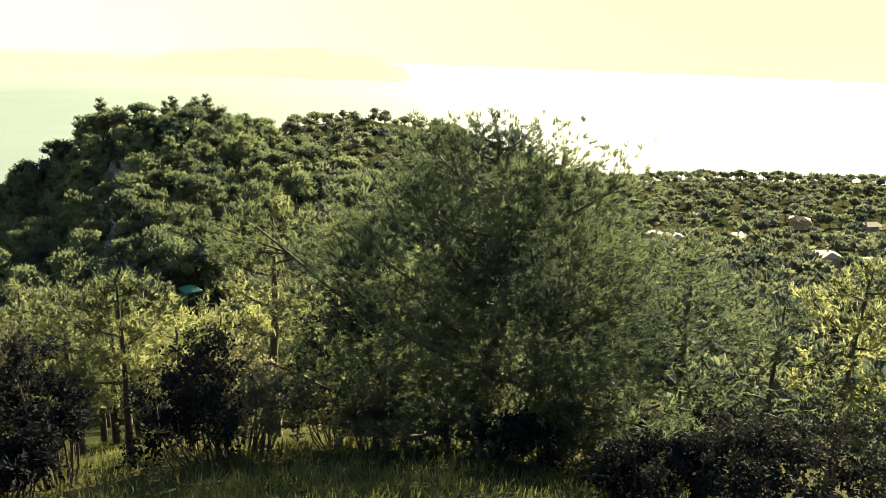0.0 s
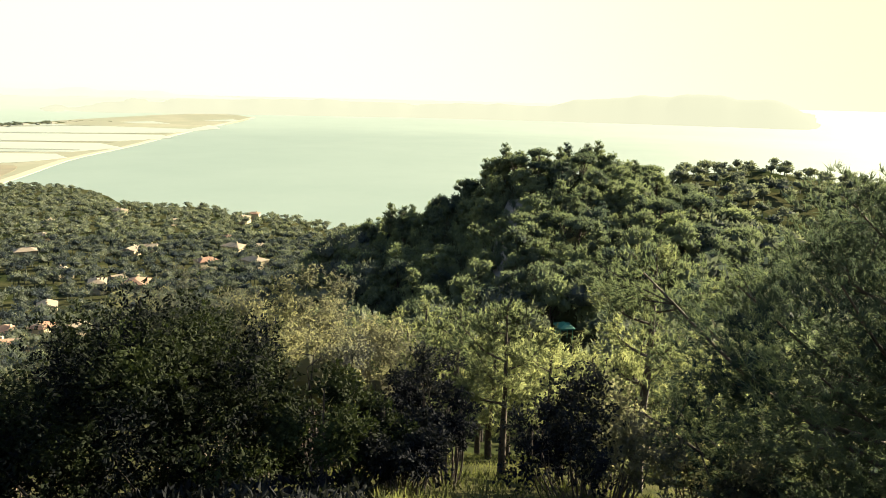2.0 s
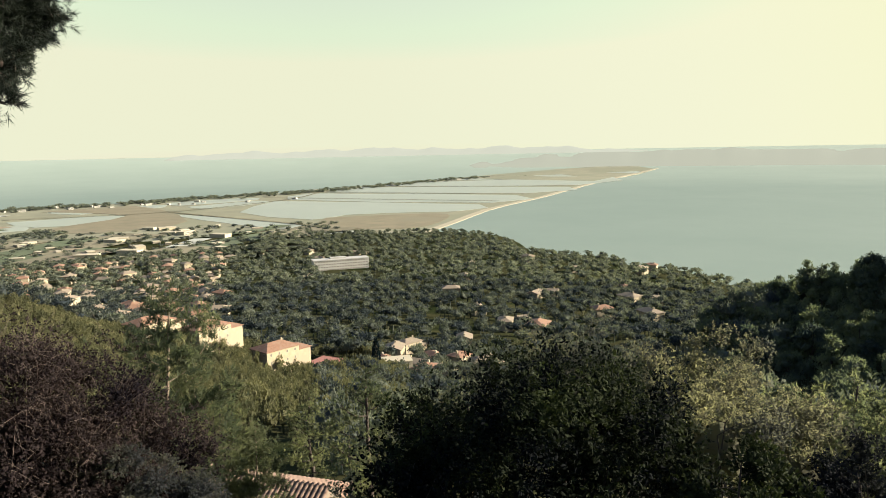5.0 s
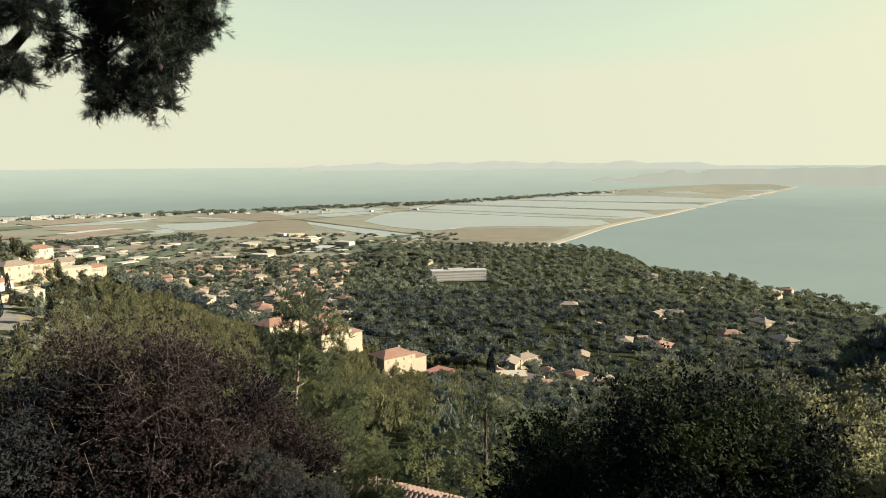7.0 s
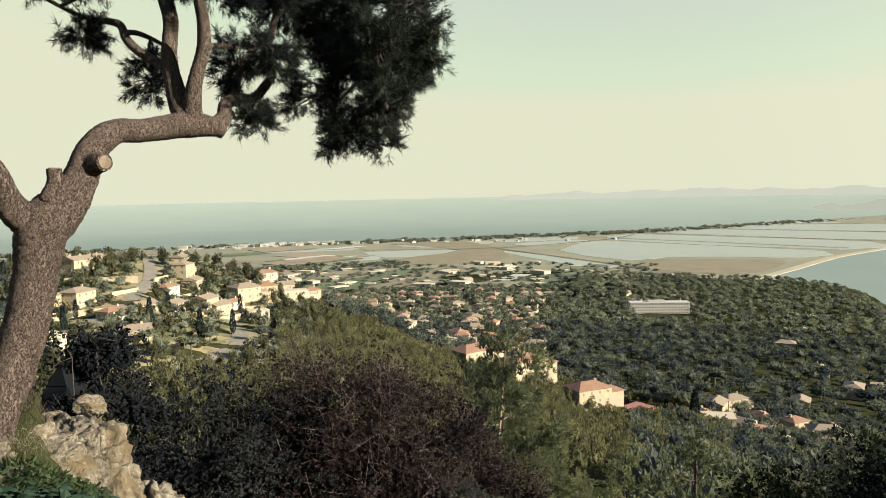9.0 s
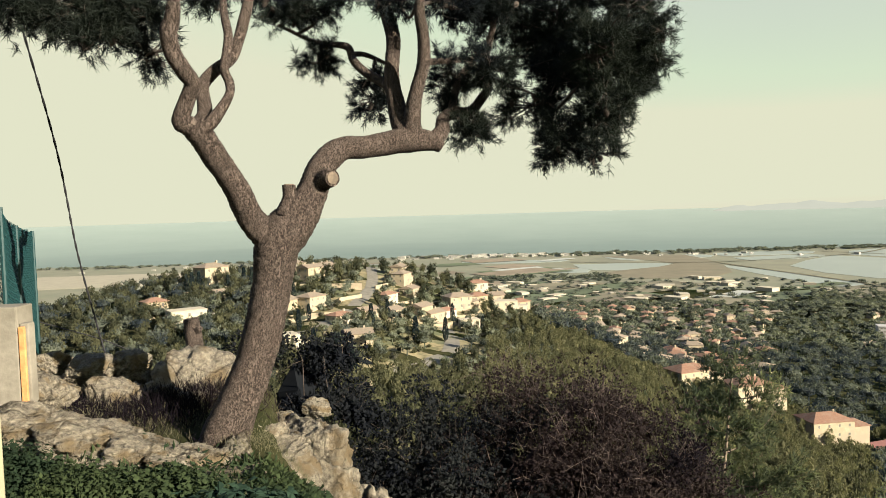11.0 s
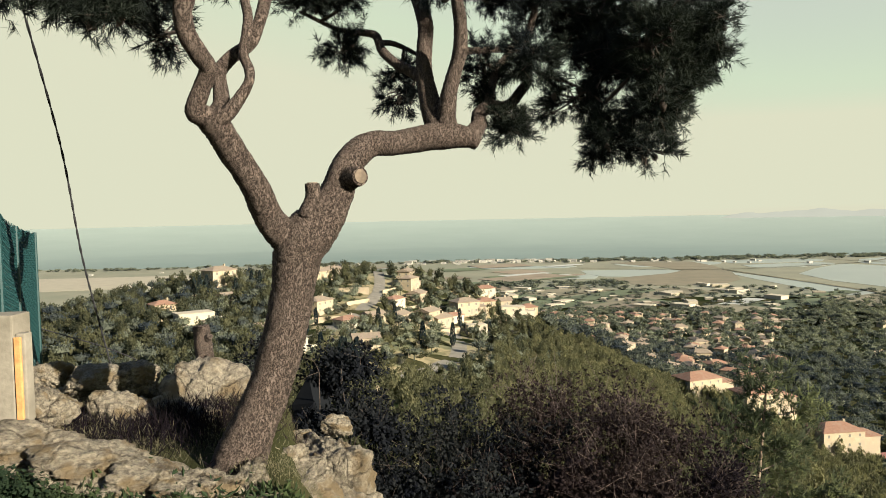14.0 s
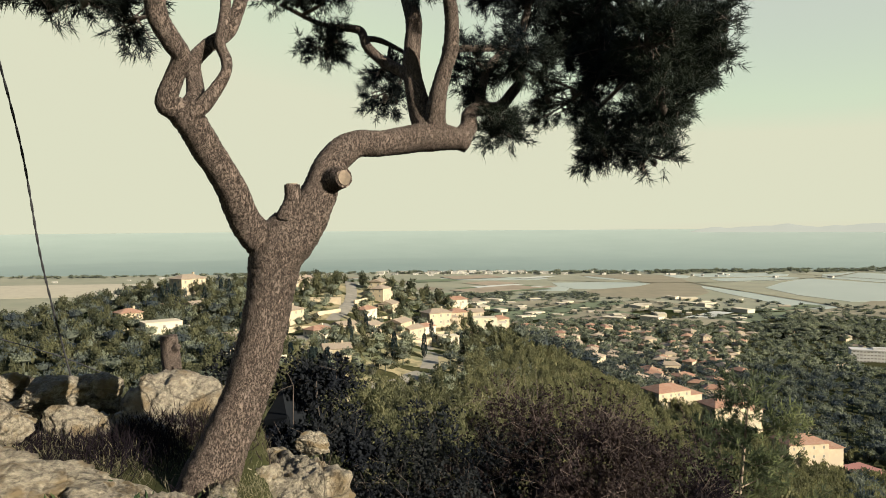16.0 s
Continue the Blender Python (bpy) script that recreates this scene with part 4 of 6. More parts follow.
rng = np.random.default_rng(11)
for i, (turn, r, kind, spin, size) in enumerate(((-15.4, 318, 0, 35, 1.0), (-17.3, 236, 3, 15, 0.85), (-14.7, 284, 1, 30, 0.8), (-9.3, 322, 0, 35, 0.8), (-8.0, 304, 2, 45, 0.8), (-10.3, 246, 2, 55, 0.85), (-8.0, 250, 0, 50, 0.75),
                                                  (-10.6, 184, 3, 20, 0.75), (-5.8, 228, 4, 40, 0.7), (-1.0, 324, 1, 70, 0.85), (-0.8, 304, 0, 65, 0.7), (-0.2, 290, 1, 70, 0.8), (-2.0, 270, 4, 55, 0.7), (0.6, 256, 2, 60, 0.75), (1.5, 258, 1, 50, 0.85),
                                                  (-1.7, 246, 1, 60, 0.75), (-3.7, 237, 1, 35, 0.7), (3.6, 282, 0, 30, 0.85), (5.2, 291, 5, 25, 0.85), (4.5, 256, 3, 15, 0.55), (6.5, 322, 1, 20, 0.9), (7.4, 306, 3, 10, 0.8), (8.6, 330, 5, 30, 0.9), (5.2, 328, 4, 20, 0.85),
                                                  (-12.4, 222, 1, 25, 0.8), (-4.4, 196, 1, 10, 0.75), (2.6, 268, 4, 45, 0.7), (-19.5, 262, 5, 20, 0.85), (-6.9, 326, 1, 40, 0.8))):
    settle(HOUSES[kind], turn, r, -turn + spin, size * 1.05, "houses on the hill")
for turn, r, spin in ((21.4, 274, 40), (25.5, 268, 38), (30.6, 262, 36)):
    settle(VILLA, turn, r, spin - turn, 0.84, "three villas")
    for back, wide in ((17, 10), (27, 9), (36, 7)):
        CLEAR.append((*at(turn, r - back)[:2], wide))
for i, (turn, r, kind) in enumerate(((41.4, 315, 0), (40.2, 290, 2), (39.4, 268, 4), (41.9, 262, 1), (40.3, 245, 3), (45.6, 268, 5), (46.0, 330, 2), (43.4, 285, 4), (44.3, 252, 1), (47.6, 262, 0), (42.7, 240, 4))):
    settle(HOUSES[kind], turn, r, i * 37, 0.9, "houses in the valley")
# the spread of homes down to the plain
done = []
while len(done) < 255:
    a, r = rng.uniform(3, 62), rng.uniform(380, 1020)
    if rng.random() > (1.0 if a < 27 else 0.05) or (a > 52 and r > 850):
        continue
    x, y = r * math.sin(radians(a)), r * math.cos(radians(a))
    if all((x - u) ** 2 + (y - v) ** 2 > 17 ** 2 for u, v in done):
        done.append((x, y))
        settle(HOMES[int(rng.integers(0, 3))], a, r, rng.uniform(0, 360), rng.uniform(0.9, 1.35), "homes down the slope")
for k in range(14):
    settle(HOMES[int(rng.integers(0, 3))], rng.uniform(122, 142), rng.uniform(260, 420), rng.uniform(0, 360), 0.9, "homes behind the wood")


def long_building():
    """The long white block with bands of windows."""
    ob = thing("long_building", "long white four-storey block with window bands among trees", "building", at(36.1, 800), radians(-36 + 12))
    part("wall", box(Geo(), -31, 31, -7, 7, -6, 12), M_BLOCK, ob)
    part("roof", box(Geo(), -31.4, 31.4, -7.4, 7.4, 12.02, 12.9), M_BLOCK, ob)
    part("roof_house", box(Geo(), -12, 6, -3, 3, 12.92, 14.6), M_BLOCK, ob)
    pane = box(Geo(), -1.0, 1.0, -0.08, 0.05, -0.5, 0.5).mesh("window", M_BLIND)
    for s in range(4):
        for i in range(20):
            part("window", pane, M_PANE, ob).matrix_basis = Matrix.Translation((-28.5 + i * 3, -7, 1.8 + s * 3))
        for i in range(4):
            part("window", pane, M_PANE, ob).matrix_basis = Matrix.Translation((31, -4.5 + i * 3, 1.8 + s * 3)) @ Matrix.Rotation(math.pi / 2, 4, "Z")
    CLEAR.append((*at(36.1, 795)[:2], 36))
    CLEAR.append((*at(36.1, 755)[:2], 34))
    CLEAR.append((*at(36.1, 715)[:2], 26))


long_building()

# sheds and blocks on the plain and along the far shore
SHEDS = []
for w, d, h, mt, lab in ((40, 22, 7, M_WHITE, "pale flat-roofed shed on the plain"), (26, 16, 6, M_CONCRETE, "grey flat-roofed shed on the plain"), (30, 14, 9, M_SHORE, "pale apartment block near the shore")):
    ob = thing("plain_building", lab, "building")
    part("wall", box(Geo(), -w / 2, w / 2, -d / 2, d / 2, -2, h), mt, ob)
    part("roof", box(Geo(), -w / 2 - 0.4, w / 2 + 0.4, -d / 2 - 0.4, d / 2 + 0.4, h + 0.02, h + 0.8), M_WHITE if mt is not M_SHORE else M_SHORE, ob)
    band = box(Geo(), -w / 2 + 2, w / 2 - 2, -0.06, 0.05, -0.7, 0.7).mesh("window", M_PANE)
    for s in range(int(h // 3)):
        part("window", band, M_PANE, ob).matrix_basis = Matrix.Translation((0, -d / 2, 1.8 + 3 * s))
    SHEDS.append(ob)


def on_flat(ob, turn, r, spin, size):
    x, y = r * math.sin(radians(turn)), r * math.cos(radians(turn))
    return copy_thing(ob, Matrix.Translation((x, y, max(float(land(x, y)[0]), -149.4))) @ Matrix.Rotation(radians(spin), 4, "Z") @ Matrix.Scale(size, 4))


for k in range(60):
    on_flat(SHEDS[int(rng.integers(0, 2))], rng.uniform(2, 33), rng.uniform(1080, 1520), rng.uniform(0, 180), rng.uniform(0.3, 0.85))
for k in range(60):
    on_flat(SHEDS[2], rng.triangular(-2, 5, 15), rng.uniform(2190, 2290), rng.uniform(-20, 20), rng.uniform(0.35, 0.85))
for k in range(45):
    on_flat(SHEDS[2], rng.uniform(-30, 33), rng.uniform(2150, 2290), rng.uniform(0, 180), rng.uniform(0.3, 0.6))
for k in range(22):
    x, y = 1500 + k * 75 + rng.uniform(-40, 40), 2170 + k * 9 + rng.uniform(-30, 30)
    copy_thing(SHEDS[2], Matrix.Translation((x, y, -149.4)) @ Matrix.Rotation(rng.uniform(0, 3), 4, "Z") @ Matrix.Scale(rng.uniform(0.4, 0.8), 4))
for ob in (*HOUSES, *HOMES, VILLA, *SHEDS):
    drop(ob)

# roads, court and track
ROAD_LINES = [[(-3.2, 332), (-3.1, 305), (-3.4, 280), (-4.3, 258), (-5.6, 240), (-7.2, 222), (-9.5, 208), (-14, 198)], [(1.5, 262), (2.8, 240), (3.0, 205), (1, 185), (-6, 150)], [(38, 330), (40.8, 290), (41, 262), (41.3, 235)]]
for line in ROAD_LINES:
    pts = [(r * math.sin(radians(a)), r * math.cos(radians(a))) for a, r in line]
    ribbon("road", pts, 4.6, M_ROAD, "pale winding road between the houses", "road", 0.25)
    for q in spline(pts, 8):
        CLEAR.append((q[0], q[1], 5.5))
        CLEAR.append((q[0] * 0.975, q[1] * 0.975, 4.5))
ribbon("track", [(r * math.sin(radians(a)), r * math.cos(radians(a))) for a, r in ((81.5, 98), (81.2, 112), (80.9, 128), (81.2, 142), (81.8, 156))], 3.6, M_TRACK, "bare stony track up the wooded hill", "track", 0.2)
for a, r in ((81.4, 98), (81.3, 105), (81.2, 112), (81.0, 120), (80.9, 128), (81.1, 136), (81.4, 146), (81.5, 92), (81.5, 86)):
    CLEAR.append((*at(a, r)[:2], 2.6))
for a, r, w in ((86.3, 88, 4), (86.3, 82, 4), (86.3, 76, 4), (86.3, 69, 4), (86.3, 62, 3.5), (86.3, 55, 3)):
    CLEAR.append((*at(a, r)[:2], w))
ribbon("track", [(r * math.sin(radians(a)), r * math.cos(radians(a))) for a, r in ((69.5, 112), (70.5, 104), (72, 96), (74.5, 88))], 4.0, M_TRACK, "bare track at the foot of the wood", "track", 0.2)
for a, r in ((69.5, 112), (70.2, 106), (71, 100), (72, 94), (73, 88), (71.5, 92), (72.5, 84)):
    CLEAR.append((*at(a, r)[:2], 3.5))
x, y, z = at(35.1, 275)
court = tagged(part("sports_court", box(Geo(), -6, 6, -9, 9, -2, 0.4), M_COURT), "red sports court beside the villas", "court")
court.matrix_basis = Matrix.Translation((x, y, z + 0.6)) @ Matrix.Rotation(0.3, 4, "Z")
CLEAR.append((x, y, 17))
CLEAR.append((*at(35.1, 255)[:2], 12))
# terrace wall below the hill houses
wall = tagged(part("garden_wall", bevel_mesh(box(Geo(), -4.5, 4.5, -0.3, 0.3, -1.5, 1.6), "garden_wall", M_PLASTER, 0.05), M_PLASTER), "long cream garden wall on the slope", "wall")
wall.matrix_basis = Matrix.Translation(at(-5.1, 150)) @ Matrix.Rotation(0.1, 4, "Z")
CLEAR.append((*at(-5.1, 144)[:2], 7))
for k, (a, r, w, spin) in enumerate(((-6.2, 281, 22, -0.05), (-4.9, 262, 12, 0.9), (-7.2, 240, 14, 0.2), (-9.0, 236, 12, 0.3), (-12.8, 300, 16, 0.1), (-11.0, 205, 14, 0.15), (-0.6, 275, 12, 0.9), (0.4, 243, 12, 0.7), (2.2, 246, 10, 0.5),
                                       (-2.9, 250, 10, 1.0), (-1.6, 310, 12, 1.1), (4.3, 272, 12, 0.3), (5.8, 276, 12, 0.3), (-8.8, 286, 14, 0.0), (-5.0, 214, 10, 0.3), (-16.0, 300, 16, 0.0), (-2.4, 290, 10, 1.1), (1.4, 282, 12, 0.8))):
    o = tagged(part("terrace_wall", box(Geo(), -w / 2, w / 2, -0.3, 0.3, -3, 1.3), M_PLASTER), "cream stone terrace wall between gardens", "wall", "terrace walls")
    o.matrix_basis = Matrix.Translation(at(a, r)) @ Matrix.Rotation(spin, 4, "Z")
    CLEAR.append((*at(a, r - 5)[:2], 4.5))
M_GARDEN = material("dry_garden_ground", (0.085, 0.074, 0.036), (0.215, 0.180, 0.100), 0.5, 0.95, 0.05, (0.060, 0.066, 0.030), 0.09)
tagged(part("garden_ground", polar_sheet(np.linspace(150, 326, 60), np.linspace(-13, 7.5, 60), lambda x, y: land(x, y) + 0.12), M_GARDEN, smooth=True), "dry terraced garden ground between the houses", "ground", kind="structure")

# ---- woods ----
rng = np.random.default_rng(5)


def grow(name, n, turns, dists, gap, kind, mat, label, s=(2.4, 3.8), h=(2.4, 3.6), keep=None):
    p = scatter(rng, n, turns, dists, gap, keep or open_place)
    k = rng.uniform(0, 1, len(p))
    sizes = s[0] + (s[1] - s[0]) * k
    return woods(name, rng, p, sizes, h[0] + (h[1] - h[0]) * rng.uniform(0, 1, len(p)) * 0.6 + (h[1] - h[0]) * k * 0.4, kind, mat, label)


grow("hill_woods", 420, (-34, -11), (150, 420), 6.0, "dome", M_FOREST, "broad dark pines on the wooded hillside", (1.6, 3.6), (1.8, 3.6))
grow("hill_woods", 820, (-34, 10), (160, 400), 5.0, "round", M_YOUNG_WOOD, "dark pine wood over the hill of houses", (1.3, 3.3), (2.0, 4.2), lambda a, r, x, y: open_place(a, r, x, y) and (a < -11.5 or r > 312 or (a > -7 and a < -4 and r > 285) or (a > 5 and r > 230) or rng.random() < 0.10))
grow("slope_woods", 1900, (6, 41), (120, 300), 3.0, "round", M_YOUNG_WOOD, "dense olive-green young pine wood on the slope", (1.4, 2.4), (2.2, 3.5), lambda a, r, x, y: open_place(a, r, x, y) and (a > 9 or r < 225))
grow("slope_woods", 380, (-30, 9), (55, 175), 3.4, "round", M_YOUNG_WOOD, "loose pines below the gardens", (1.4, 2.5), (2.0, 3.2))
grow("valley_woods", 1150, (10, 66), (290, 640), 7.4, "dome", M_FOREST, "broad pine crowns between the homes", (2.8, 6.0), (3.0, 5.2))
grow("valley_woods", 1500, (2, 72), (620, 1290), 11.0, "crown", M_FOREST, "pine woods running down to the coast", (4.4, 7.5), (3.6, 5.6), lambda a, r, x, y: open_place(a, r, x, y) and float(land(x, y)[0]) > -149 and (a > 30 or r < 1080))
grow("valley_woods", 800, (34, 112), (45, 300), 5.5, "dome", M_FOREST, "dark wood in the valley below the hill", (2.2, 3.6), (2.6, 3.8), lambda a, r, x, y: open_place(a, r, x, y) and (a < 70 or r < 95) and r > 50)
grow("ridge_woods", 1250, (92, 150), (240, 660), 6.0, "crown", M_FOREST, "hazy pine ridge behind the hill", (3.4, 5.4), (3.2, 4.6))
grow("ridge_woods", 650, (97, 150), (60, 250), 5.5, "crown", M_FOREST, "pine wood in the far valley", (2.6, 4.0), (2.6, 4.0))
grow("garden_trees", 420, (-24, 11), (165, 335), 6.0, "dome", M_FOREST, "round trees in the gardens on the hill", (1.5, 2.7), (1.7, 2.7))
grow("ridge_bushes", 750, (93, 150), (200, 640), 5.0, "bush", M_FOREST, "low scrub under the far pines", (2.0, 3.6), (1.6, 2.8), lambda a, r, x, y: True)
grow("ridge_bushes", 700, (94, 150), (60, 250), 3.6, "bush", M_FOREST, "low scrub in the far valley", (1.6, 2.8), (1.4, 2.4), lambda a, r, x, y: True)
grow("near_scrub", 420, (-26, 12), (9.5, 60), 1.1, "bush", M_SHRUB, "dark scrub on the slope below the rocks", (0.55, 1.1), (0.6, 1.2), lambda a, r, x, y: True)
grow("garden_bushes", 650, (-16, 10), (150, 330), 3.2, "bush", M_YOUNG_WOOD, "rough scrub between the gardens", (0.9, 2.2), (1.0, 2.2))
grow("garden_bushes", 700, (-24, 40), (150, 420), 4.2, "bush", M_OLIVE, "garden shrubs between the houses", (1.1, 2.4), (1.4, 2.6))
grow("hill_scrub", 800, (65, 104), (86, 185), 2.6, "round", M_HILL_PINE, "young pines and scrub under the hill pines", (1.1, 1.9), (1.5, 2.6))
grow("plain_trees", 420, (-6, 36), (1080, 1500), 14.0, "bush", M_FOREST, "hedges and trees on the plain", (5, 10), (4, 7), lambda a, r, x, y: True)


def shore_trees():
    p = []
    for x0, y0, x1, y1, n, w in ((-1200, 2240, 40, 2270, 120, 25), (40, 2270, 811, 2170, 130, 35), (811, 2170, 1505, 2140, 190, 45), (1505, 2140, 2418, 2340, 150, 35), (2418, 2340, 3200, 2180, 90, 30), (120, 1500, 420, 1470, 70, 30)):
        t = rng.uniform(0, 1, n)
        p += [(x0 + (x1 - x0) * k + rng.normal() * 10, y0 + (y1 - y0) * k + rng.normal() * w) for k in t]
    p = np.array(p)
    return np.column_stack([p, np.full(len(p), -149.4)])


sh = shore_trees()
woods("shore_woods", rng, sh, rng.uniform(9, 16, len(sh)), rng.uniform(5, 9, len(sh)), "bush", M_FOREST, "dark belt of pines along the far shore")
# the dark wooded knoll above the plain
x, y, z = at(31.5, 1010)
kn = np.array([(x + rng.normal() * 42, y + rng.normal() * 22, 0) for i in range(150)])
kn[:, 2] = land(kn[:, 0], kn[:, 1]) + 9 * np.exp(-((kn[:, 0] - x) / 60) ** 2 - ((kn[:, 1] - y) / 40) ** 2)
woods("knoll_woods", rng, kn, rng.uniform(5, 8, len(kn)), rng.uniform(4, 6, len(kn)), "dome", M_FOREST, "dark wooded knoll above the plain")

# the pines of the near hill, one by one
def hill_pine(seed, height, wide, kind, label):
    """A pine of rounded needle pads on a forked trunk."""
    rng = np.random.default_rng(seed)
    ob = thing("pine_tree", label, "tree")
    wood, green = Geo(), Geo()
    pads = []
    for k in range(9):
        a, q = k * 2.4 + rng.uniform(-0.4, 0.4), (k + 0.5) / 9
        if kind == "umbrella":
            d, z, s = wide * 0.66 * math.sqrt(q), height * (0.86 - 0.12 * q), wide * rng.uniform(0.36, 0.46)
        elif kind == "slim":
            d, z, s = wide * 0.35 * (1 - 0.6 * q), height * (0.22 + 0.72 * q), wide * (0.62 - 0.34 * q)
        else:
            d, z, s = wide * 0.6 * math.sin(math.pi * (0.25 + 0.65 * q)), height * (0.34 + 0.52 * q), wide * rng.uniform(0.40, 0.52)
        pads.append((math.cos(a) * d, math.sin(a) * d, z, s, s * (0.66 if kind == "umbrella" else 0.9)))
    lobe_core(green, pads, rng, 0.74)
    p, d = crown_cards(rng, 760, 0.3, pads)
    leaves(green, rng, p - d * 0.12, d * 0.7 + ball(rng, 760) * 0.5 + (0, 0, 0.5), 0.42, 0.17, d)
    line = spline([(0, 0, -0.8), (rng.uniform(-.2, .2), 0.1, height * 0.35), (0, 0, height * 0.8)], 4)
    tube(wood, line, np.linspace(0.17, 0.06, len(line)), 6, cap=False)
    for s in pads:
        foot = line[min(len(line) - 1, int(len(line) * max(0.2, s[2] / height - 0.25)))]
        tube(wood, [foot, (foot + s[:3]) / 2 - (0, 0, 0.1), s[:3]], [0.06, 0.045, 0.02], 4, cap=False)
    part("trunk", wood, M_BARK_FAR, ob, smooth=True)
    part("crown", green, M_HILL_PINE, ob)
    return ob


HILL_PINES = [hill_pine(100, 6.2, 2.5, "round", "bushy green pine on the wooded hill"), hill_pine(101, 6.6, 2.8, "round", "round-crowned pine on the wooded hill"), hill_pine(102, 7.2, 2.2, "slim", "slim green pine on the wooded hill"),
              hill_pine(103, 6.6, 2.9, "umbrella", "flat-topped umbrella pine on the wooded hill"), hill_pine(104, 6.0, 2.7, "round", "shaggy pine on the wooded hill")]
places = scatter(np.random.default_rng(21), 226, (65, 104), (86, 185), 4.6, open_place)
for i, (x, y, z) in enumerate(places):
    k = rng.integers(0, 5) if math.degrees(math.atan2(x, y)) > 81 else rng.choice((0, 2, 4))
    s = rng.uniform(0.8, 1.25)
    o = copy_thing(HILL_PINES[int(k)], Matrix.Translation((x, y, z)) @ Matrix.Rotation(rng.uniform(0, 6.28), 4, "Z") @ Matrix.Diagonal((s * 1.1, s * 1.1, s, 1)))
    tagged(o, group="pines on the hill")
for a, r, s in ((91.4, 176, 0.95), (91.9, 177, 0.9), (92.4, 176, 0.8), (79.3, 168, 1.2), (80.8, 168, 1.25), (88.0, 172, 1.25), (87.2, 174, 1.1)):
    tagged(put(HILL_PINES[3 if a > 88 else 2], a, r, s), group="pines on the hill")
for o in HILL_PINES:
    drop(o)

# cypresses among the gardens
g, rng2 = Geo(), np.random.default_rng(8)
p = np.array([(math.cos(b) * q, math.sin(b) * q, h) for h in np.linspace(0.6, 8, 60) for b, q in zip(rng2.uniform(0, 6.3, 9), np.full(9, 0.85 * math.sin(math.pi * min(0.96, h / 8.6) ** 0.7) + 0.08))])
leaves(g, rng2, p, np.array([0, 0, 1.0]) + ball(rng2, len(p)) * 0.4, 0.7, 0.25)
cypress = thing("cypress", "tall narrow dark cypress in a garden", "tree")
part("trunk", tube(Geo(), [(0, 0, -1), (0, 0, 4), (0, 0, 7.6)], [0.2, 0.14, 0.04], 6), M_BARK_FAR, cypress)
part("crown", g, M_CYPRESS, cypress)
for a, r, s in ((38.7, 240, 1.5), (-6.3, 165, 1.0), (-5.4, 160, 1.0), (-4.9, 158, 0.85), (-7.9, 176, 0.9), (-13.0, 300, 1.0), (-12.4, 300, 0.9), (-16.3, 300, 1.0), (-16.8, 295, 1.1), (0.2, 205, 1.0), (2.6, 218, 0.9),
                (-6.0, 170, 0.9), (-5.1, 168, 1.0), (-9.0, 215, 0.8), (-3.3, 215, 0.9), (-14.2, 296, 0.9), (-16.0, 300, 0.8), (-17.2, 300, 0.9), (-11.6, 240, 0.8), (3.2, 262, 0.8), (-8.2, 232, 0.7), (5.6, 250, 0.8), (-2.0, 240, 0.8), (-9.3, 262, 0.8), (60.0, 620, 1.4), (50.5, 560, 1.3), (47, 300, 0.9), (-10.6, 228, 0.8)):
    tagged(put(cypress, a, r, s), group="cypresses")
drop(cypress)

# ---- the slope below the look-out ----
BIG = pine(301, 7.2, 0.05, 4.7, 9500, 13, 0.17, 0.021, label="large dense dark green pine on the slope", limbs=36, mat=M_PINE, dense=0.5, taper=0.8, stout=0.03)
put(BIG, 112.6, 13.2, 0.93, 0.6)
drop(BIG)
MID = [pine(310, 7.4, 0.38, 2.0, 900, 8, 0.2, 0.038, label="open pine with a forked dark trunk on the slope", limbs=14, mat=M_PINE_YOUNG, dense=0.15),
       pine(311, 5.2, 0.42, 1.9, 900, 8, 0.2, 0.038, label="small pine with a spreading sunlit crown", limbs=12, mat=M_PINE_YOUNG, dense=0.2),
       pine(312, 6.4, 0.2, 1.7, 720, 8, 0.2, 0.043, label="light green young pine on the slope", limbs=16, mat=M_PINE_YOUNG, dense=0.4),
       pine(313, 5.6, 0.12, 2.2, 720, 8, 0.2, 0.043, label="wide bushy pine on the slope", limbs=16, mat=M_PINE, dense=0.4)]
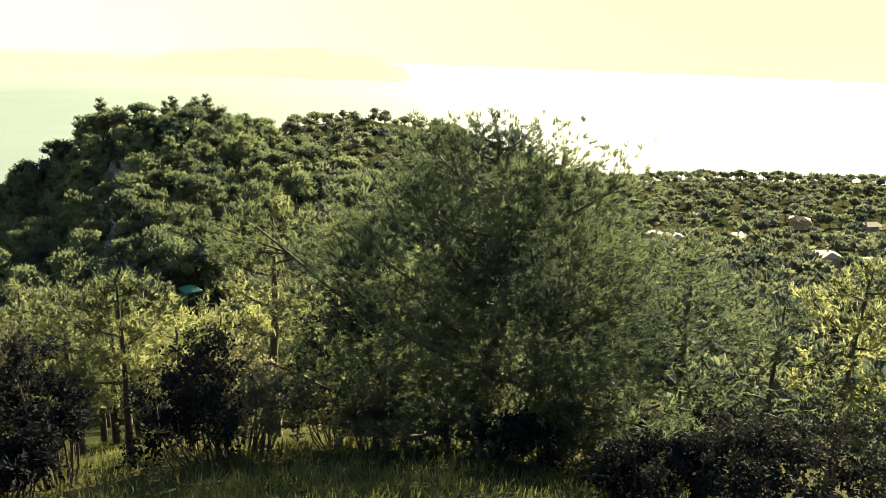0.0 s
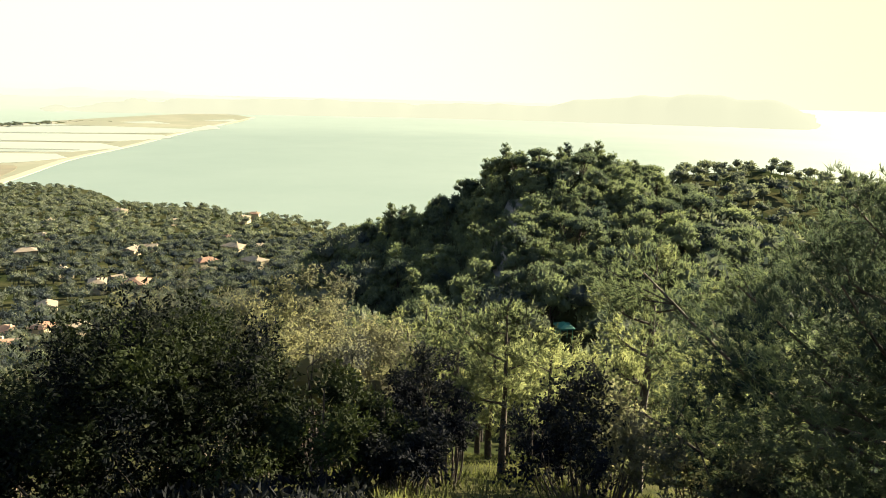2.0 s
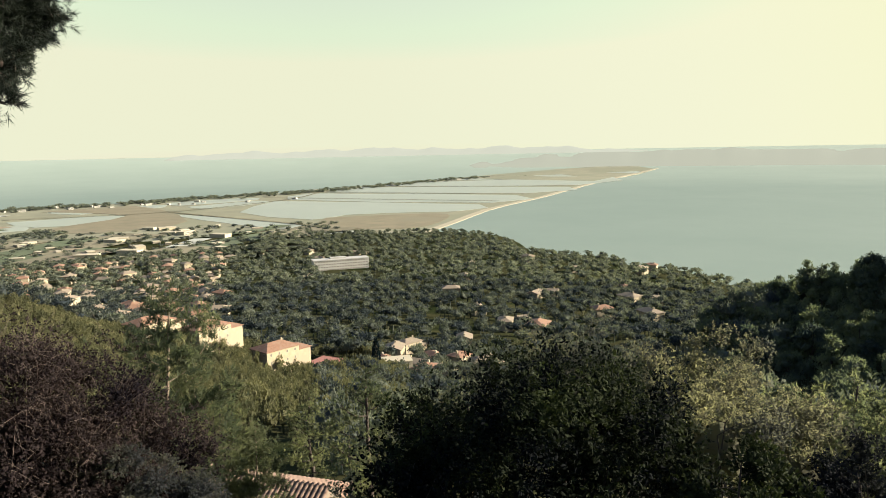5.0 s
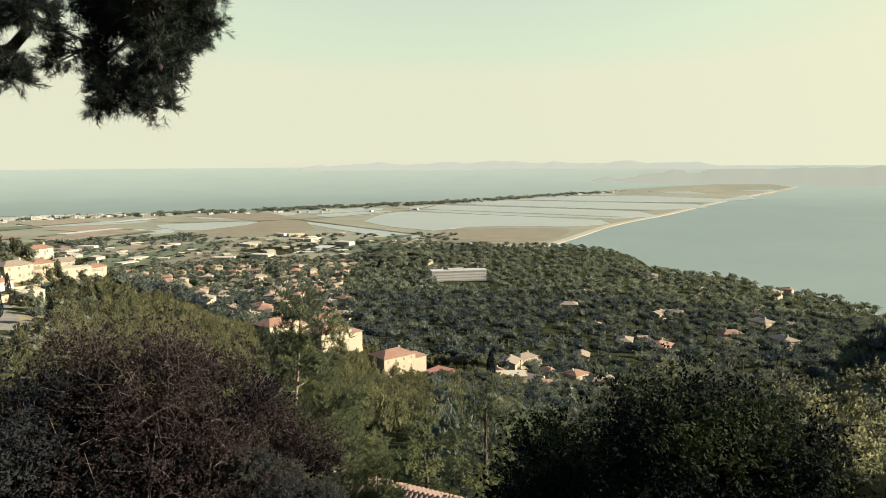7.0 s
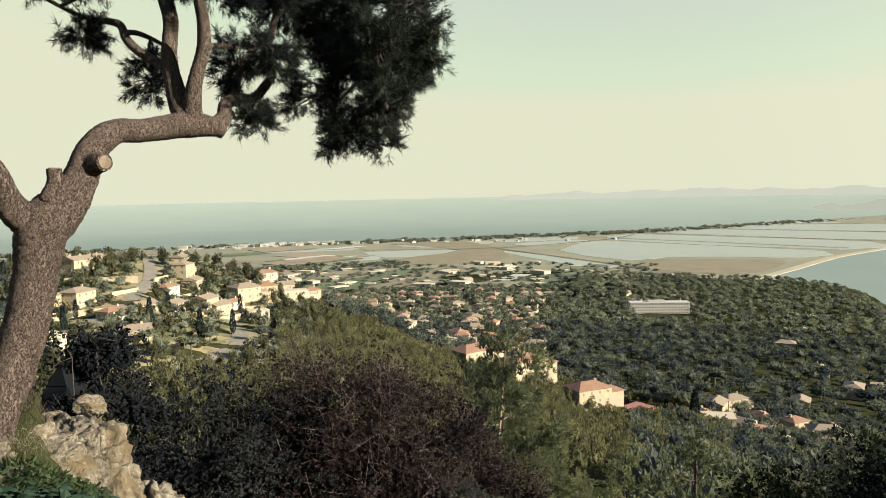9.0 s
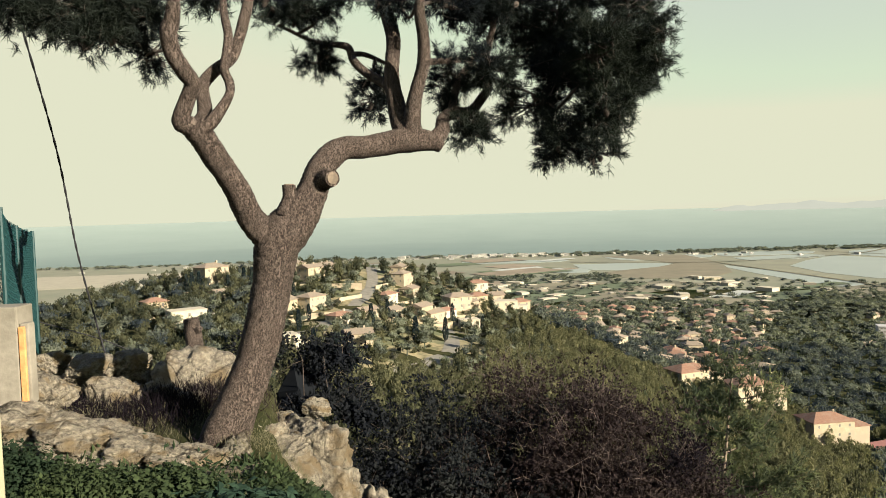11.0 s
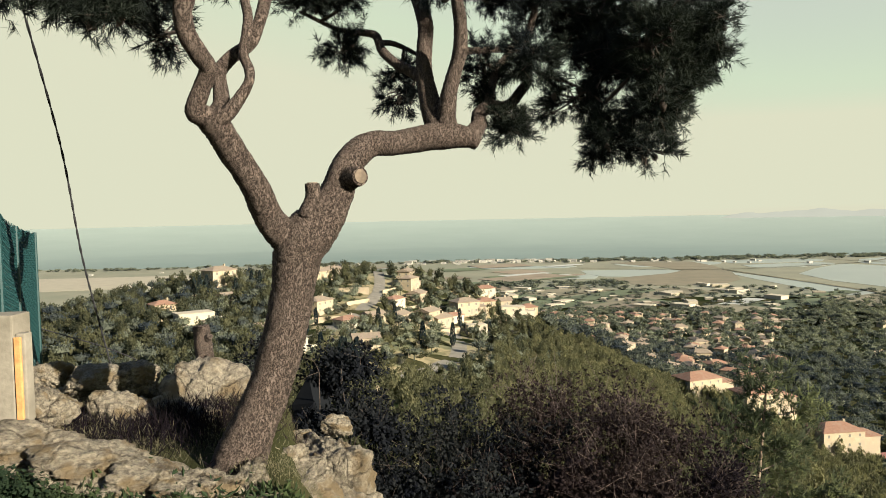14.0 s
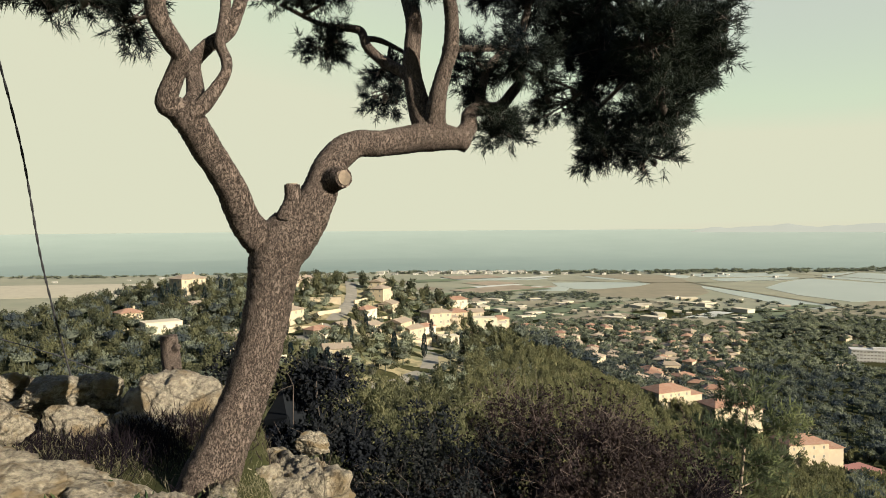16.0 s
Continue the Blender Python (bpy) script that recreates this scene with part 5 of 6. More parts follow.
for k, a, r, s, spin in ((0, 94.0, 20, 1.02, 0.3), (1, 82.7, 16.0, 0.86, 2.0), (2, 78.4, 24, 1.0, 1.0), (2, 75.3, 26, 1.0, 2.6), (2, 81.0, 26, 0.95, 4.2), (2, 72.5, 28, 1.0, 0.5), (3, 128.0, 16.5, 1.1, 0.8), (0, 139.2, 24, 1.1, 2.2),
                         (3, 122.0, 14.5, 0.85, 3.0), (2, 87.6, 30, 0.9, 1.4), (2, 98.5, 27, 0.9, 3.4), (3, 134.5, 22, 1.1, 5.0), (2, 84.5, 34, 1.0, 5.1), (2, 69.6, 32, 1.0, 3.1), (2, 91.5, 34, 1.0, 0.2), (3, 66.0, 22.5, 1.0, 1.1),
                         (2, 37.6, 22, 0.8, 0.9), (3, 36.0, 27, 0.6, 2.2), (2, 103.5, 30, 1.0, 0.9), (3, 100.8, 15.5, 0.55, 1.2), (2, 33.0, 40, 1.0, 2.0), (2, 26.0, 44, 1.0, 2.5), (2, 20.0, 48, 1.0, 0.5), (2, 42.0, 50, 1.0, 4.0), (3, 146, 19, 1.1, 0), (2, 70.8, 24, 0.85, 1.9), (2, 73.8, 23, 0.8, 3.3), (2, 76.8, 30, 1.0, 0.3), (2, 79.8, 31, 1.0, 2.3), (2, 82.6, 28, 0.9, 4.3), (2, 85.8, 26, 0.85, 5.3), (2, 89.4, 27, 0.8, 1.0), (2, 93.0, 29, 0.9, 2.8), (2, 96.2, 31, 0.9, 0.7), (2, 67.6, 27, 0.95, 3.9), (3, 71.5, 38, 1.1, 0.6), (3, 75.5, 40, 1.1, 1.6), (3, 80.0, 42, 1.1, 2.6), (3, 88.0, 44, 1.1, 3.6), (3, 94.0, 42, 1.1, 4.6), (3, 84.0, 48, 1.1, 5.6), (2, 63.5, 30, 1.0, 1.2), (2, 99.5, 34, 1.0, 5.2)):
    put(MID[k], a, r, s, spin)
for o in MID:
    drop(o)
# sparse pale-stemmed pine
thin = pine(330, 4.9, 0.12, 1.4, 2000, 10, 0.15, 0.022, label="thin sparse pine with pale bare branches", limbs=26, mat=M_PINE_YOUNG, bark=M_POST, dense=0.1, lean=0.12, stout=0.011)
put(thin, 19.6, 12.6, 1.0, 5.6)
put(thin, 25.5, 13.2, 0.72, 2.0)
put(thin, 28.0, 14.0, 0.55, 4.0)
drop(thin)


def plant(ob, turn, r, dz=0.0):
    x, y, z = at(turn, r)
    ob.matrix_basis = Matrix.Translation((x, y, z + dz))
    return ob


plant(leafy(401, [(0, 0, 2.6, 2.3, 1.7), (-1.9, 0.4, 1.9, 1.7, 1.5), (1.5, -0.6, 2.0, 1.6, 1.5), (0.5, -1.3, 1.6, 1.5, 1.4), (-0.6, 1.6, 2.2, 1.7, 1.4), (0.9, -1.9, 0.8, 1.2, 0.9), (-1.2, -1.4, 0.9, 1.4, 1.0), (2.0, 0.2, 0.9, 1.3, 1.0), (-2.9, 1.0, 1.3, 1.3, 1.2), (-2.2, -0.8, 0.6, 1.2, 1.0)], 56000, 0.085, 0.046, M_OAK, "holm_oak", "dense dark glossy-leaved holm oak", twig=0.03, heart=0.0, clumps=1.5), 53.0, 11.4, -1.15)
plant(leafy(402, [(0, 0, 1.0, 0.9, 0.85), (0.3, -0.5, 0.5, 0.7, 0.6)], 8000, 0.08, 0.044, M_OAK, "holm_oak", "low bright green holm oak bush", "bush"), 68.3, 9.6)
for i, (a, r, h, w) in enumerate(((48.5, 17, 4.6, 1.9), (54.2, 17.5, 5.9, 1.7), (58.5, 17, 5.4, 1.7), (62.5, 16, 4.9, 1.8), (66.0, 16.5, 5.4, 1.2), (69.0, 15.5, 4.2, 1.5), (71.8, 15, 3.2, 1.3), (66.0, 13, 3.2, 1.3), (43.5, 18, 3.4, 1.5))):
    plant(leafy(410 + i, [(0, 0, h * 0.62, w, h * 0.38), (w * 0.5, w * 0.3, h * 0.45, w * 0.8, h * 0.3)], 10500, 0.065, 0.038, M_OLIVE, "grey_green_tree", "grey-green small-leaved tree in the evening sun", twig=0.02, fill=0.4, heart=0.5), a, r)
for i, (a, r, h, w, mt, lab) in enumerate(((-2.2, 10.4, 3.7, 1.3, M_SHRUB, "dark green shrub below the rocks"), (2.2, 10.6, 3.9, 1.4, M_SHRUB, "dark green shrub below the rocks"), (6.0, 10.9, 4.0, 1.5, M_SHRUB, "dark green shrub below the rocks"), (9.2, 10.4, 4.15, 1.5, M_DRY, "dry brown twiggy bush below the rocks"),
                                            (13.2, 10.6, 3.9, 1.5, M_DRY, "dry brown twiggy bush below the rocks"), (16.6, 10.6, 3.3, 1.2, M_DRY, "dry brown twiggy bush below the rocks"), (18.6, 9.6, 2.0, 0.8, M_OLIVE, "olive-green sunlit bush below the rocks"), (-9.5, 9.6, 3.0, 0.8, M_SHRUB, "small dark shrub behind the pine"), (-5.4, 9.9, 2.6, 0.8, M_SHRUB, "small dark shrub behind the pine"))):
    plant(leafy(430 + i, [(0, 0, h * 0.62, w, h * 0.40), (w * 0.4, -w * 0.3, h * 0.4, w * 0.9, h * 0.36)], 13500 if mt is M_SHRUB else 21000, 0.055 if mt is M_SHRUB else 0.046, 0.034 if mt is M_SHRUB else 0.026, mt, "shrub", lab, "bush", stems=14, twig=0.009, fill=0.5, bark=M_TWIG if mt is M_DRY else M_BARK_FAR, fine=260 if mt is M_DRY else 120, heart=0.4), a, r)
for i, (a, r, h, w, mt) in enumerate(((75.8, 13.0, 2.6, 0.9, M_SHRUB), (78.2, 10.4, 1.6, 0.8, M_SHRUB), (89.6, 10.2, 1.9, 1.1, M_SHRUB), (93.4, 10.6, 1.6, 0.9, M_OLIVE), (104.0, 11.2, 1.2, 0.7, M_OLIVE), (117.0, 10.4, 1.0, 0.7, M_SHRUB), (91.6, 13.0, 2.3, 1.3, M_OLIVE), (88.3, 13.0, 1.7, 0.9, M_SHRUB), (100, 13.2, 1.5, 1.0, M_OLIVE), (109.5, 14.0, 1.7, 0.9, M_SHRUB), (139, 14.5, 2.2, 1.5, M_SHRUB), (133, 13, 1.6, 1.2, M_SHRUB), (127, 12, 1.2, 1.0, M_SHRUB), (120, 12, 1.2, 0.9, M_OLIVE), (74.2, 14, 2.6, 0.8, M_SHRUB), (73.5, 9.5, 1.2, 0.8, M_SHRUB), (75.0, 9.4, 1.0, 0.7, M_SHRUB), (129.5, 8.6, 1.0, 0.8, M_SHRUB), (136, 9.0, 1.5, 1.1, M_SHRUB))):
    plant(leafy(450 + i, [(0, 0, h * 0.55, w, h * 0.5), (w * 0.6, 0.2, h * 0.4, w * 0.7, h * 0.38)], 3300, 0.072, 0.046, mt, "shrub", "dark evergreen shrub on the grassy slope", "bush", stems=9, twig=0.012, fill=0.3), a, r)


# ---- roof below ----
def tiled_hut():
    ob = thing("hut", "small house with an old clay tile roof below the look-out", "house", at(27.9, 31), radians(-62))
    z = 1.0
    part("wall", box(Geo(), -3.5, 3.5, -1.9, 1.9, -3, z), M_PLASTER, ob)
    slab = part("roof", roof_geo(7.0, 3.8, z + 0.02, 1.0, 0.4, "gable"), M_ROOF_NEAR, ob)
    ang = np.linspace(0, math.pi, 6)
    g = Geo()
    prof = np.column_stack([np.cos(ang) * 0.1, np.zeros(6), np.sin(ang) * 0.075])
    v = np.concatenate([prof, prof * (0.85, 1, 0.85) + (0, 0.46, 0)])
    me = g.add(v, [(i, i + 1, i + 7, i + 6) for i in range(5)]).mesh("roof_tile", M_ROOF_NEAR)
    slope = math.atan2(1.0, 2.3)
    for side in (-1, 1):
        for i in range(33):
            for j in range(6):
                t = part("roof_tile", me, M_ROOF_NEAR, slab)
                q = 2.28 - j * 0.385
                m = Matrix.Translation((-3.84 + i * 0.24, side * q, z + 0.06 + (2.3 - q) * math.tan(slope))) @ Matrix.Rotation(0 if side < 0 else math.pi, 4, "Z") @ Matrix.Rotation(slope, 4, "X")
                t.matrix_basis = m
    return ob


tiled_hut()

# ---- green shelter on the hill's foot ----
shelter = thing("shelter", "small green metal shelter at the foot of the hill", "shelter", at(86.3, 88), 0.4)
for x in (-1, 1):
    for y in (-0.8, 0.8):
        part("post", box(Geo(), x - 0.05, x + 0.05, y - 0.05, y + 0.05, -0.5, 2.0), M_GREEN, shelter)
part("roof", roof_geo(2.2, 1.8, 2.02, 0.45, 0.15, "hip"), M_GREEN, shelter)
part("back_panel", box(Geo(), -0.95, 0.95, 0.76, 0.80, 0.1, 1.5), M_GREEN, shelter)


# ---- rocks of the look-out ----
def rock(name, place, size, seed, turn=0.0, label="rough pale limestone rock", tilt=0.0, detail=5):
    """A craggy limestone block: flat broken faces, deep clefts between them, a pitted skin."""
    bm = bmesh.new()
    bmesh.ops.create_icosphere(bm, subdivisions=detail, radius=1.0)
    rr = np.random.default_rng(seed)
    off = Vector((seed * 7.3, seed * 3.1, seed * 1.7))
    cuts = [(Vector(c), q) for c, q in zip(unit(rr.normal(size=(20, 3))), rr.uniform(0.55, 0.86, 20))]
    for v in bm.verts:
        d = v.co.normalized()
        r = 1.08
        for c, q in cuts:
            k = d.dot(c)
            if k > 0.3:
                r = min(r, q / k)
        w = d + noise.noise_vector(d * 1.6 + off) * 0.3
        near = noise.voronoi(w * 1.5 + off)[0]
        cleft = max(0.0, 1 - (near[1] - near[0]) / 0.16)
        near = noise.voronoi(w * 3.4 - off)[0]
        chip = max(0.0, 1 - (near[1] - near[0]) / 0.12)
        n3 = noise.fractal(d * 5 + off, 0.8, 2.1, 6)
        v.co = d * (r * (1 + 0.10 * noise.noise(d * 1.5 + off)) - 0.10 * cleft ** 1.5 - 0.045 * chip + 0.075 * n3)
    me = bpy.data.meshes.new(name)
    bm.to_mesh(me)
    bm.free()
    me.polygons.foreach_set("use_smooth", np.ones(len(me.polygons), bool))
    me.materials.append(M_ROCK)
    ob = tagged(new(name, me), label, "rock")
    ob.matrix_basis = Matrix.Translation(place) @ Matrix.Rotation(turn, 4, "Z") @ Matrix.Rotation(tilt, 4, "Y") @ Matrix.Diagonal((*size, 1))
    return ob


LEDGE = [
    # place, half sizes, seed, turn
    ((-2.72, 7.45, 0.26), (0.29, 0.25, 0.23), 3, 0.40, "pale rock with yellow lichen"),
    ((-2.15, 7.35, 0.02), (0.51, 0.43, 0.41), 5, 0.90, "large fissured grey rock"),
    ((-1.98, 7.02, 0.00), (0.33, 0.32, 0.27), 57, 0.30, "large fissured grey rock"),
    ((-2.42, 7.00, 0.02), (0.34, 0.30, 0.24), 61, 1.10, "rough grey limestone rock"),
    ((-2.65, 6.95, 0.09), (0.41, 0.34, 0.26), 11, 0.20, "rough grey limestone rock"),
    ((-3.36, 8.00, 0.12), (0.34, 0.28, 0.18), 7, 1.20, "rough pale limestone rock"),
    ((-3.00, 6.55, 0.28), (0.24, 0.24, 0.23), 9, 2.00, "rough pale limestone rock"),
    ((-3.75, 8.10, 0.20), (0.24, 0.20, 0.20), 17, 0.70, "rough pale limestone rock"),
    ((-2.85, 5.90, 0.18), (0.56, 0.46, 0.23), 13, -0.25, "long worn limestone slab"),
    ((-2.35, 5.75, 0.12), (0.46, 0.39, 0.18), 31, -0.30, "long worn limestone slab"),
    ((-1.98, 5.65, 0.06), (0.41, 0.34, 0.16), 15, -0.30, "long worn limestone slab"),
    ((-1.66, 5.60, 0.01), (0.29, 0.24, 0.16), 19, 0.40, "rounded pale limestone rock"),
    ((-1.37, 5.72, -0.08), (0.21, 0.22, 0.22), 21, 1.40, "rounded pale limestone rock"),
    ((-1.33, 6.35, -0.17), (0.27, 0.29, 0.28), 25, 2.20, "rough pale limestone rock"),
    ((-1.18, 6.20, -0.33), (0.43, 0.35, 0.32), 43, 0.90, "steep pale limestone rock beside the pine"),
    ((-1.01, 6.80, -0.44), (0.40, 0.53, 0.51), 23, 0.50, "large pale limestone rock beside the pine"),
    ((-0.86, 6.60, -0.68), (0.41, 0.45, 0.44), 45, 0.20, "steep pale limestone rock beside the pine"),
    ((-1.02, 7.25, -0.12), (0.17, 0.14, 0.10), 27, -0.50, "small pale limestone rock"),
    ((-1.30, 7.10, -0.12), (0.10, 0.09, 0.05), 47, 0.30, "small pale limestone rock"),
    ((-2.37, 7.10, -0.10), (0.38, 0.31, 0.20), 29, 0.90, "low grey rock under the grass"),
    ((-0.55, 7.10, -1.53), (0.61, 0.62, 0.98), 33, 1.0, "rough limestone rock at the edge"), ((-1.7, 8.9, -1.3), (0.7, 0.5, 0.5), 35, 0.3, "dark rough rock behind the pine"),
    ((-3.1, 10.6, -0.95), (0.8, 0.6, 0.55), 37, 0.3, "rough rock at the foot of the stump"), ((-4.1, 8.8, -0.4), (0.7, 0.5, 0.55), 39, 0.3, "rough rock under the fence"),
]
for place, size, seed, turn, lab in LEDGE:
    rock("rock", place, size, seed, turn, lab)
rng = np.random.default_rng(77)
pebble = rock("stone", (0, 0, 0), (1, 1, 0.7), 41, 0, "small loose stone on the ground", detail=2)
for k in range(60):
    x, y = rng.uniform(-4.6, 0.2), rng.uniform(3.6, 5.6)
    s = rng.uniform(0.015, 0.06)
    tagged(copy_thing(pebble, Matrix.Translation((x, y, float(land(x, y)[0]) + s * 0.3)) @ Matrix.Rotation(rng.uniform(0, 6), 4, "Z") @ Matrix.Scale(s, 4)), group="loose stones")
drop(pebble)

# ---- weeds and grass on the ledge ----
g = Geo()
n = 12000
p = np.column_stack([rng.uniform(-5.2, -0.4, n), rng.uniform(2.6, 5.7, n)])
keep = np.sin(p[:, 0] * 2.3 + 1) * np.sin(p[:, 1] * 2.9) + rng.normal(size=n) * 0.35 > 0.05
p = p[keep]
p = np.column_stack([p, land(p[:, 0], p[:, 1])])
leaves(g, rng, p, rng.normal(size=p.shape) * 0.7 + (0, 0, 0.8), 0.06, 0.024)
tagged(part("weeds", g, M_WEED), "low green weeds on the path edge", "weeds", kind="stuff")


def mallow(cx, cy, wx, wy, tall, n, size, label, mat):
    """A low mound of broad leaves."""
    u = rng.uniform(0, 1, n) ** 0.5
    b = rng.uniform(0, 6.283, n)
    p = np.column_stack([cx + np.cos(b) * u * wx, cy + np.sin(b) * u * wy])
    p += rng.normal(size=p.shape) * 0.05
    z = land(p[:, 0], p[:, 1]) + tall * (1 - 0.8 * u * u) * rng.uniform(0.35, 1.05, n)
    up = np.column_stack([np.cos(b) * u * 0.7, np.sin(b) * u * 0.7, np.ones(n)]) + rng.normal(size=(n, 3)) * 0.3
    q = np.column_stack([p, z])
    g = leaves(Geo(), rng, q, np.cross(up, ball(rng, n)), size, size * 0.95, up)
    for s in range(0, n, 4):
        tube(g, [(q[s][0] * 0.8 + cx * 0.2, q[s][1] * 0.8 + cy * 0.2, float(land(q[s][0], q[s][1])[0])), q[s]], [0.003, 0.002], 3, cap=False)
    return tagged(part("weeds", g, mat), label, "weeds", kind="stuff")


mallow(-0.98, 4.3, 0.72, 0.38, 0.30, 3200, 0.058, "broad dark green mallow leaves at the path edge", M_MALLOW)
mallow(-0.75, 5.3, 0.45, 0.35, 0.10, 2600, 0.035, "low green herbs over the rock edge", M_WEED)
mallow(-0.2, 4.9, 0.45, 0.4, 0.12, 2600, 0.04, "low green herbs over the rock edge", M_WEED)
mallow(0.6, 4.3, 0.5, 0.45, 0.12, 2600, 0.045, "low green herbs over the rock edge", M_WEED)
mallow(-1.65, 5.0, 0.42, 0.28, 0.20, 2600, 0.035, "fine bright green weeds behind the mallow", M_WEED)
mallow(-2.05, 5.0, 0.40, 0.26, 0.26, 4200, 0.026, "low green herbs at the foot of the rocks", M_WEED)
mallow(-2.6, 5.15, 0.45, 0.22, 0.34, 4600, 0.028, "low leafy weeds beside the pier", M_WEED)
q = np.column_stack([rng.normal(-2.5, 0.6, 4200), rng.normal(5.0, 0.3, 4200)])
q = np.column_stack([q, land(q[:, 0], q[:, 1]) + rng.uniform(0.0, 0.12, 4200)])
tagged(part("weeds", leaves(Geo(), rng, q, rng.normal(size=q.shape) + (0, 0, 0.3), 0.06, 0.022, rng.normal(size=q.shape) * 0.5 + (0, -0.4, 1)), M_WEED), "low herbs at the foot of the rocks", "weeds", kind="stuff")
q = np.array([at(rng.uniform(28, 72), rng.uniform(3.0, 10.0)) for k in range(5200)])
q[:, 2] += rng.uniform(0, 0.25, len(q))
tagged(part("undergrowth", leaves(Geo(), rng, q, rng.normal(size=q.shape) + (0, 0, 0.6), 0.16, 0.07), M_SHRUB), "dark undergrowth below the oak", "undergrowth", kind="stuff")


def grass(name, spots, n, length, width, mat, label, spread=0.35):
    g = Geo()
    for x, y, dz, s in spots:
        q = np.column_stack([x + rng.normal(size=n) * spread * s, y + rng.normal(size=n) * spread * s])
        q = np.column_stack([q, land(q[:, 0], q[:, 1]) + dz])
        leaves(g, rng, q, rng.normal(size=q.shape) * 0.6 + (0, 0, 1), length * s * rng.uniform(0.6, 1.3), width)
    return tagged(part(name, g, mat), label, "grass", kind="stuff")


grass("dry_grass", [(-2.7, 6.7, 0.0, 1.0), (-2.2, 6.5, -0.05, 1.0), (-3.1, 6.6, 0.0, 1.0), (-1.9, 7.0, 0, 0.9), (-3.9, 8.6, 0.1, 1.1), (-0.6, 7.4, -0.1, 1.2), (-1.3, 7.0, 0, 0.8), (-4.3, 8.9, 0.1, 1.0), (-0.9, 5.9, 0.1, 0.4), (-1.2, 5.75, 0.1, 0.4), (-2.5, 6.4, 0.0, 1.0), (-2.1, 6.2, 0.0, 0.9), (-2.9, 6.3, 0.1, 0.9), (-3.4, 7.0, 0.15, 0.8), (-1.8, 6.4, -0.05, 0.8), (-2.55, 8.3, 0.0, 1.0)], 600, 0.09, 0.0032, M_GRASS, "dry tufts of grass between the rocks")
grass("tall_dry_grass", [(-0.95, 8.1, -0.1, 0.5), (-0.85, 7.8, -0.1, 0.4), (-4.35, 8.7, 0.0, 0.5)], 130, 1.3, 0.007, M_STRAW, "tall pale dry grass behind the rocks", 0.25)
grass("scrub_grass", [(-2.6, 6.75, 0.02, 1.0), (-2.1, 6.6, 0.02, 1.0), (-3.0, 6.8, 0.02, 1.0), (-1.8, 6.9, 0, 0.9)], 1500, 0.14, 0.006, M_DRY, "low brown-green scrub between the rocks", 0.3)
grass("green_grass", [(1.05, 3.6, 0.1, 1.0), (0.7, 3.9, 0.1, 0.9), (1.5, 3.3, 0.1, 1.0), (0.2, 4.2, 0.05, 0.8), (-0.4, 4.3, 0.05, 0.7)], 330, 0.22, 0.012, M_WEED, "green grass blades at the ledge", 0.22)
p = []
while len(p) < 4200:
    a, r = rng.uniform(66, 146), 3.6 + 28 * rng.uniform(0, 1) ** 1.25
    x, y = r * math.sin(radians(a)), r * math.cos(radians(a))
    p.append((x, y))
p = np.repeat(np.array(p), 9, 0) + rng.normal(size=(4200 * 9, 2)) * 0.09
p = np.column_stack([p, land(p[:, 0], p[:, 1])])
tagged(part("slope_grass", leaves(Geo(), rng, p, rng.normal(size=p.shape) * 0.4 + (0, 0, 1), 0.22, 0.016), foliage("slope_grass", (0.030, 0.036, 0.014), (0.105, 0.104, 0.046), 0.35, 0.8)), "yellow-green grass on the sunny slope", "grass", kind="stuff")
soil = tagged(part("path", polar_sheet(np.linspace(0.05, 5.7, 24), np.linspace(-215, -9, 90), lambda x, y: land(x, y) + 0.012), M_SOIL, smooth=True), "stony dry path with weeds", "path", kind="structure")

